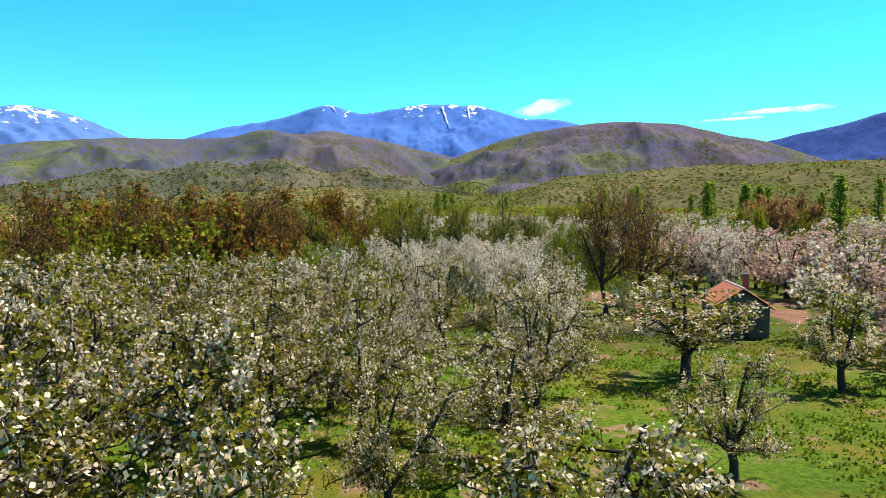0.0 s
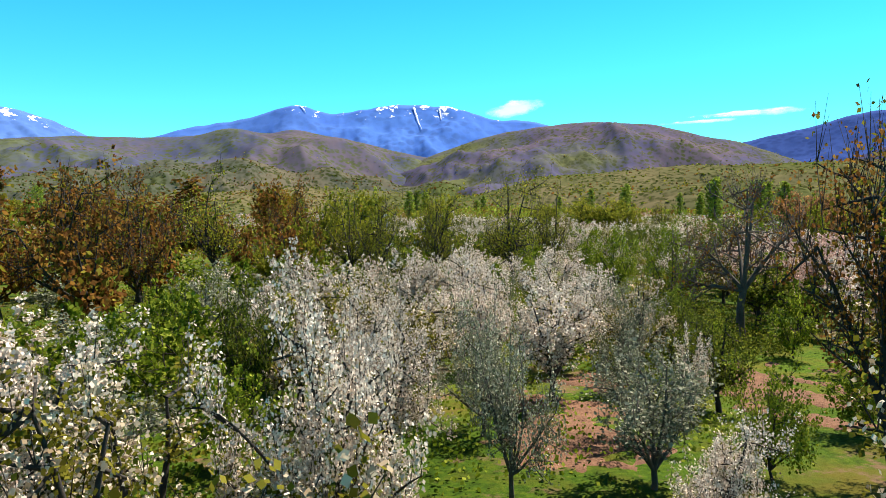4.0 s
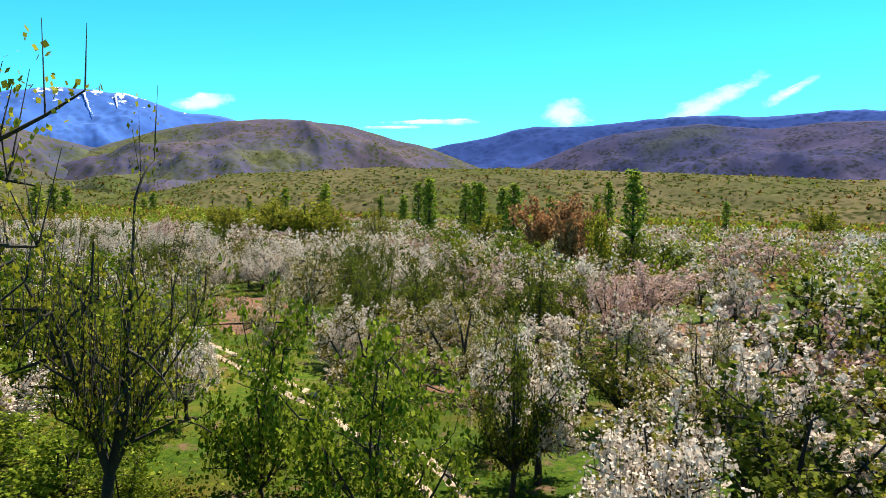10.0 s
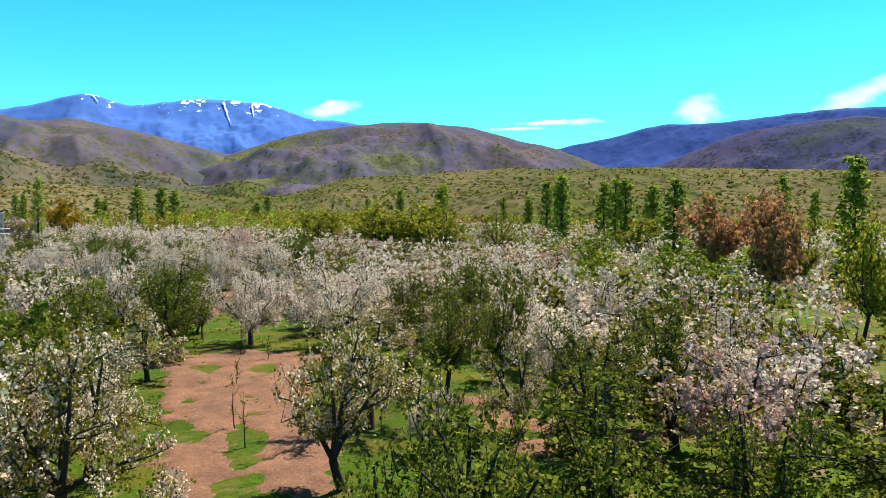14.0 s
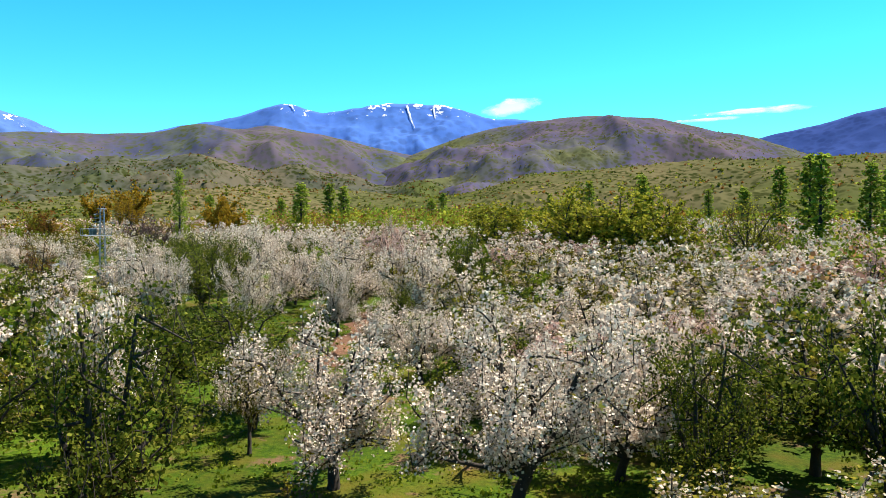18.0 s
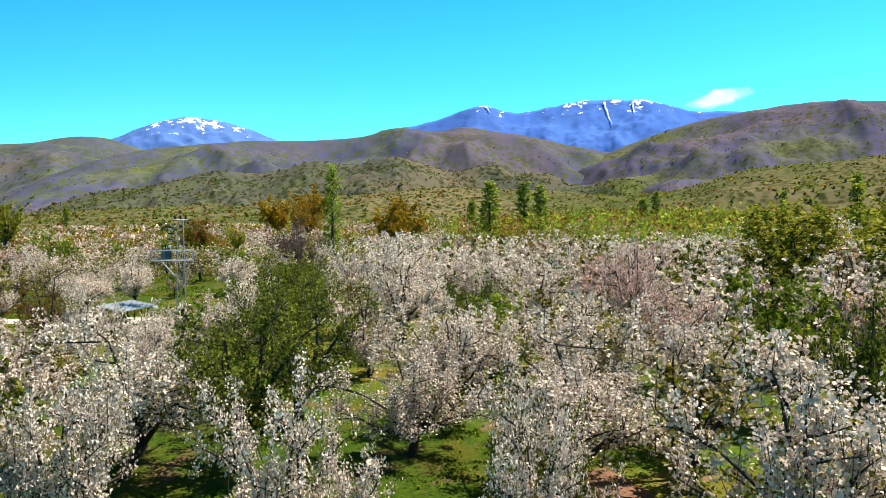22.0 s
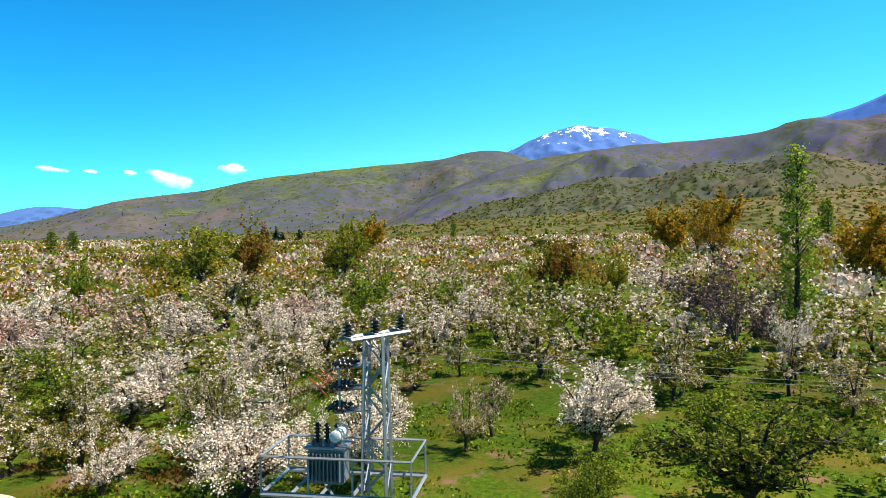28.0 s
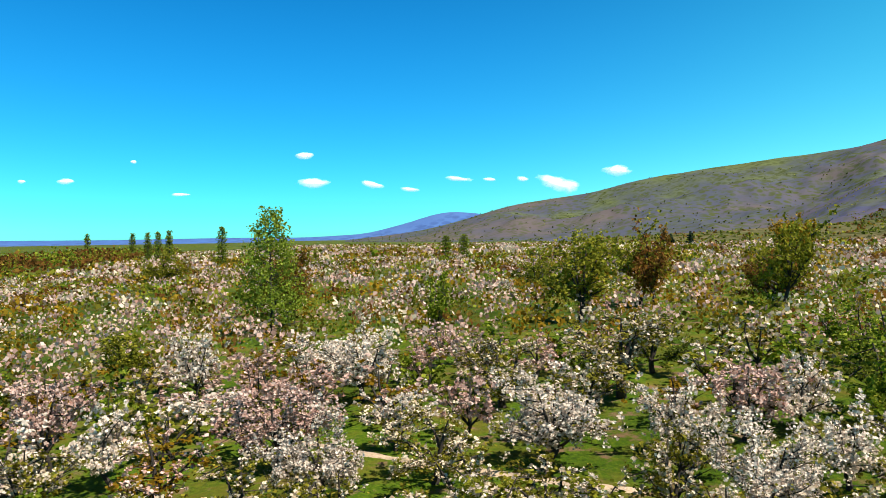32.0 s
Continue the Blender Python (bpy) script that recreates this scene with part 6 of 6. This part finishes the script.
def build_hut():
    x, y, yaw = 24.9, 10.6, -7
    h = thing("field_hut", "small field hut with an orange clay-tiled gable roof and dark walls", "hut", (x, y, ground_z(x, y) - 0.02), yaw)
    a, b, eave, ridge, t = 2.1, 3.9, 2.65, 4.05, 0.2
    part("side_wall", box_mesh("side_wall", (-a, -b, -0.2), (-a + t, b, eave), PLASTER), h)
    part("side_wall", box_mesh("side_wall", (a - t, -b, -0.2), (a, b, eave), PLASTER), h)
    for s in (-1, 1):
        v0, v1 = s * b, s * (b - t)
        ring = [(-a + t, -0.2), (a - t, -0.2), (a - t, eave), (0, ridge - 0.12), (-a + t, eave)]
        vs = [(u, v0, z) for u, z in ring] + [(u, v1, z) for u, z in ring]
        fs = [tuple(range(5)), tuple(range(9, 4, -1))] + [(i, (i + 1) % 5, 5 + (i + 1) % 5, 5 + i) for i in range(5)]
        part("gable_wall", mesh_from("gable_wall", vs, fs, PLASTER), h)
    part("door", box_mesh("door", (-0.45, -b - 0.05, 0), (0.45, -b - 0.003, 1.95), DARK_WOOD, 0.01), h, "dark plank door")
    part("window_frame", box_mesh("window_frame", (-a - 0.04, -0.5, 1.1), (-a - 0.003, 0.4, 1.8), DARK_WOOD, 0.01), h)
    # roof slopes of overlapping tile courses
    run, over = a + 0.3, 0.35
    for s in (-1, 1):
        slope = part("roof_slope", mesh_from("roof_slope", *slab([(0, -b - over, ridge), (0, b + over, ridge), (s * run, b + over, ridge - (ridge - eave) * run / a), (s * run, -b - over, ridge - (ridge - eave) * run / a)], 0.06), DARK_WOOD), h, "clay tile roof slope")
        rows, cols = 9, 20
        w = (2 * b + 2 * over) / cols
        fall = (ridge - eave) / a
        vs, fs = [], []
        for k in range(7):
            f = k / 6
            r = 0.05 * math.sin(math.pi * f)
            for u, lift in ((0, 0.055), (run / rows * 1.18, 0.085)):
                vs.append((s * u, f * w, lift - fall * u + r))
        fs = [(2 * k, 2 * k + 1, 2 * k + 3, 2 * k + 2) if s > 0 else (2 * k, 2 * k + 2, 2 * k + 3, 2 * k + 1) for k in range(6)]
        tile = mesh_from("tile", vs, fs, ROOF_TILE, True)
        for i in range(rows):
            for j in range(cols):
                o = part("tile", tile, slope)
                u = run / rows * i
                o.matrix_basis = pose(s * u, -b - over + j * w, ridge - fall * u + chance.uniform(-0.008, 0.008))
    for j in range(16):
        o = part("ridge_tile", lathe_mesh("ridge_tile", [(0.13, 0), (0.12, 0.58)], PALE_TILE, 10), h)
        o.matrix_basis = pose(0, -b - over + j * 0.515, ridge + 0.03, -90, 0, 0)
    for s in (-1, 1):
        part("verge_board", bar_mesh("verge_board", (0, b + over, ridge + 0.06), (s * run, b + over, ridge - (ridge - eave) * run / a + 0.06), 0.13, PALE_TILE), h, "pale verge tiles")
    ch = part("chimney", box_mesh("chimney", (1.0, 1.2, 2.7), (1.5, 1.7, 4.85), BRICK_RED, 0.02), h, "dark red brick chimney")
    part("cap", box_mesh("cap", (0.92, 1.12, 4.854), (1.58, 1.78, 4.97), PLASTER, 0.02), ch)


def slab(ring, thick):
    """A flat slab from its upper corners."""
    n = len(ring)
    vs = [tuple(p) for p in ring] + [(p[0], p[1], p[2] - thick) for p in ring]
    return vs, [tuple(range(n)), tuple(range(2 * n - 1, n - 1, -1))] + [(i, n + i, n + (i + 1) % n, (i + 1) % n) for i in range(n)]


build_hut()


def build_wood_pile():
    x, y = 12.5, 4.4
    w = thing("wood_pile", "stack of dark logs with pale cut ends", "wood pile", (x, y, ground_z(x, y) - 0.02), 25)
    rng = np.random.default_rng(5)
    for row in range(4):
        for k in range(6 - row):
            r = rng.uniform(0.12, 0.17)
            log = part("log", lathe_mesh("log", [(r, 0), (r * 1.03, 0.4), (r, 0.9)], DARK_WOOD, 9), w)
            log.matrix_basis = pose(-0.8 + 0.31 * k + 0.155 * row + rng.normal(0, 0.02), rng.normal(0, 0.05), r + 0.26 * row, -90, 0, 0)
            part("cut_end", lathe_mesh("cut_end", [(r * 0.94, -0.012), (r * 0.94, -0.003)], CUT_WOOD, 9), log, "pale sawn end of the log")
    part("board", box_mesh("board", (0.4, 0.1, 1.15), (1.0, 0.8, 1.24), CUT_WOOD, 0.01), w, "pale board laid on top")
    b = thing("bucket", "blue plastic bucket on the wood pile", "bucket", (x + 0.1, y + 0.3, ground_z(x, y) + 1.12))
    part("pail", lathe_mesh("pail", [(0.13, 0), (0.16, 0.26), (0.172, 0.27), (0.16, 0.285)], plain_material("blue_plastic", (0.10, 0.22, 0.42), (0.16, 0.32, 0.52), 3, 0.4, 0, 0), 14), b)
    part("bail", bar_mesh("bail", (-0.16, 0, 0.28), (0.16, 0, 0.30), 0.015, STEEL), b)


build_wood_pile()


def brush_heap(x, y, wide, high, seed):
    rng = np.random.default_rng(seed)
    h = thing("brush_heap", "heap of cut grey branches and twigs", "branches", (x, y, ground_z(x, y)))
    for _ in range(70):
        a, tilt = rng.uniform(0, 6.28), rng.uniform(0.05, 0.7)
        s = rng.normal(0, 1, 3) * (wide * 0.3, wide * 0.3, 0)
        s[2] = abs(rng.normal(0, high * 0.4))
        ln = rng.uniform(0.8, 2.2)
        e = s + ln * np.array((math.cos(a) * math.cos(tilt), math.sin(a) * math.cos(tilt), math.sin(tilt) * 0.6))
        vs, fs = [], []
        tube(vs, fs, bend(s, e, rng, 0.1, 3), np.linspace(0.035, 0.01, 4), 4)
        part("branch", mesh_from("branch", vs, fs, GREY_WOOD, True), h)


brush_heap(14.9, 5.6, 3.6, 1.1, 3)
brush_heap(17.4, 7.4, 3.6, 1.0, 4)

# white box at the foot of a tree on the far strips
bx = thing("bee_box", "small white wooden box standing under a tree", "box", (74, 126, ground_z(74, 126)), 20)
part("body", box_mesh("body", (-0.35, -0.35, 0.1), (0.35, 0.35, 1.25), WHITE_PAINT, 0.02), bx)
part("lid", box_mesh("lid", (-0.42, -0.42, 1.254), (0.42, 0.42, 1.34), SHEET_METAL, 0.02), bx)
for sx in (-0.28, 0.28):
    for sy in (-0.28, 0.28):
        part("leg", box_mesh("leg", (sx - 0.04, sy - 0.04, -0.1), (sx + 0.04, sy + 0.04, 0.097), DARK_WOOD), bx)


def sapling(x, y, h, seed):
    rng = np.random.default_rng(seed)
    s = thing("sapling", "thin leafless sapling with a few new leaves", "tree", (x, y, ground_z(x, y)))
    vs, fs, along = [], [], []
    stem = bend(np.array((0, 0, -0.2)), np.array((rng.normal(0, 0.1), rng.normal(0, 0.1), h)), rng, 0, 5)
    tube(vs, fs, stem, np.linspace(0.045, 0.012, 6), 5)
    for _ in range(9):
        p = stem[rng.integers(2, 6)]
        e = p + np.array((rng.normal(0, 0.25), rng.normal(0, 0.25), rng.uniform(0.3, 0.8)))
        tube(vs, fs, np.array((p, e)), [0.015, 0.006], 4)
        along.append(np.array((p, e)))
    part("stem", mesh_from("stem", vs, fs, BARK, True), s)
    part("foliage", leaf_mesh("foliage", leaves_at(rng, strewn(rng, along, 90, 0.06), 0.09, 0.8), LEAVES["young"]), s)


for k, (x, y, h) in enumerate([(21.0, 147.5, 2.6), (21.8, 143.5, 2.4), (20.2, 160, 1.6), (29.5, 146, 2.2), (19.6, 174.5, 2.0), (22.3, 171, 1.6), (18, 20, 3.2), (20, 9, 2.6), (24, 14, 2.4), (15.5, 14, 3.0)]):
    sapling(x, y, h, 40 + k)


# ---- clouds ----
def cloud_material():
    """Thin vapour: thick in the middle, frayed by noise towards the rim."""
    m, n, l, p = material("cloud_white")
    p.inputs["Base Color"].default_value = (0.92, 0.93, 0.95, 1)
    p.inputs["Roughness"].default_value = 1.0
    # a glow of its own stands in for sunlight in the vapour
    p.inputs["Emission Color"].default_value = (0.86, 0.95, 1.0, 1)
    p.inputs["Emission Strength"].default_value = 0.42
    co = n.new("ShaderNodeTexCoord")
    size = n.new("ShaderNodeMapping")
    size.inputs["Scale"].default_value = (0.006, 0.006, 0.013)
    l.new(co.outputs["Object"], size.inputs["Vector"])
    t = noise_node(n, l, 1.0, 7, 0.62, size.outputs[0])
    middle = n.new("ShaderNodeVectorMath")
    middle.operation = "DISTANCE"
    middle.inputs[1].default_value = (0.5, 0.5, 0)
    l.new(n.new("ShaderNodeUVMap").outputs[0], middle.inputs[0])
    thick = n.new("ShaderNodeMath")
    thick.operation = "MULTIPLY_ADD"
    thick.inputs[1].default_value = -1.35
    l.new(middle.outputs["Value"], thick.inputs[0])
    l.new(t.outputs[0], thick.inputs[2])
    r = ramp(n, [(0.0, (0, 0, 0)), (0.14, (0.35, 0.35, 0.35)), (0.34, (0.9, 0.9, 0.9))])
    l.new(thick.outputs[0], r.inputs[0])
    l.new(r.outputs[0], p.inputs["Alpha"])
    return m


CLOUD = cloud_material()


def cloud(bearing, up, long, high, lean=0.0, seed=0):
    """A small cloud far off over the ranges; lengths in degrees of arc."""
    rng = np.random.default_rng(seed)
    far, cols, lines = 4700.0 + 8 * seed, 29, 9
    vs, fs, at = [], [], []
    for j in range(lines):
        for i in range(cols):
            f, g = i / (cols - 1) - 0.5, j / (lines - 1) - 0.5
            a = radians(bearing - f * long * 1.35)
            e = radians(up + lean * f * 1.2 + g * high * 1.5 * (1 + 0.2 * math.sin(5 * f + seed)))
            bulge = far - 60 * math.cos(math.pi * f) * math.cos(math.pi * g) + rng.normal(0, 4)
            vs.append((CENTRE[0] - math.sin(a) * bulge, CENTRE[1] + math.cos(a) * bulge, bulge * math.tan(e)))
            at.append((f + 0.5, g + 0.5))
    for j in range(lines - 1):
        for i in range(cols - 1):
            fs.append((j * cols + i, j * cols + i + 1, (j + 1) * cols + i + 1, (j + 1) * cols + i))
    me = mesh_from("cloud", vs, fs, CLOUD, True)
    uv = me.uv_layers.new()
    uv.data.foreach_set("uv", np.array([at[v] for f in fs for v in f], np.float32).ravel())
    tagged(new("cloud", me), "small white cloud low over the mountains", "cloud", kind="structure")


# bearing, height, length, thickness and slant, all in degrees
CLOUDS = [
    (-3.69, 9.33, 4.82, 0.96, 0.79), (-32.09, 9.06, 4.24, 1.73, -0.19), (-42.61, 9.45, 7.32, 1.54, 3.66), (-48.18, 10.08, 3.17, 0.88, 1.59),
    (-18.43, 7.95, 7.58, 0.38, 0.3), (-21.12, 8.39, 8.06, 0.45, 0.18), (86.14, 6.52, 1.56, 0.52, 0), (85.32, 4.46, 2.52, 0.61, 0),
    (81.08, 4.3, 1.69, 0.44, -0.35), (78.1, 3.88, 1.52, 0.36, -0.13), (74.31, 4.65, 2.33, 0.54, -0.27), (66.79, 4.1, 3.5, 1.22, -1.31),
    (62.23, 4.94, 2.37, 0.68, -0.25), (102.84, 4.39, 1.2, 0.35, 0), (105.47, 4.33, 0.67, 0.27, 0), (95.32, 3.55, 1.42, 0.24, 0),
    (69.37, 4.51, 0.97, 0.44, 0), (98.46, 5.88, 0.38, 0.23, 0), (71.94, 4.57, 1.16, 0.27, -0.09),
]
for k, row in enumerate(CLOUDS):
    cloud(*row, seed=k + 1)
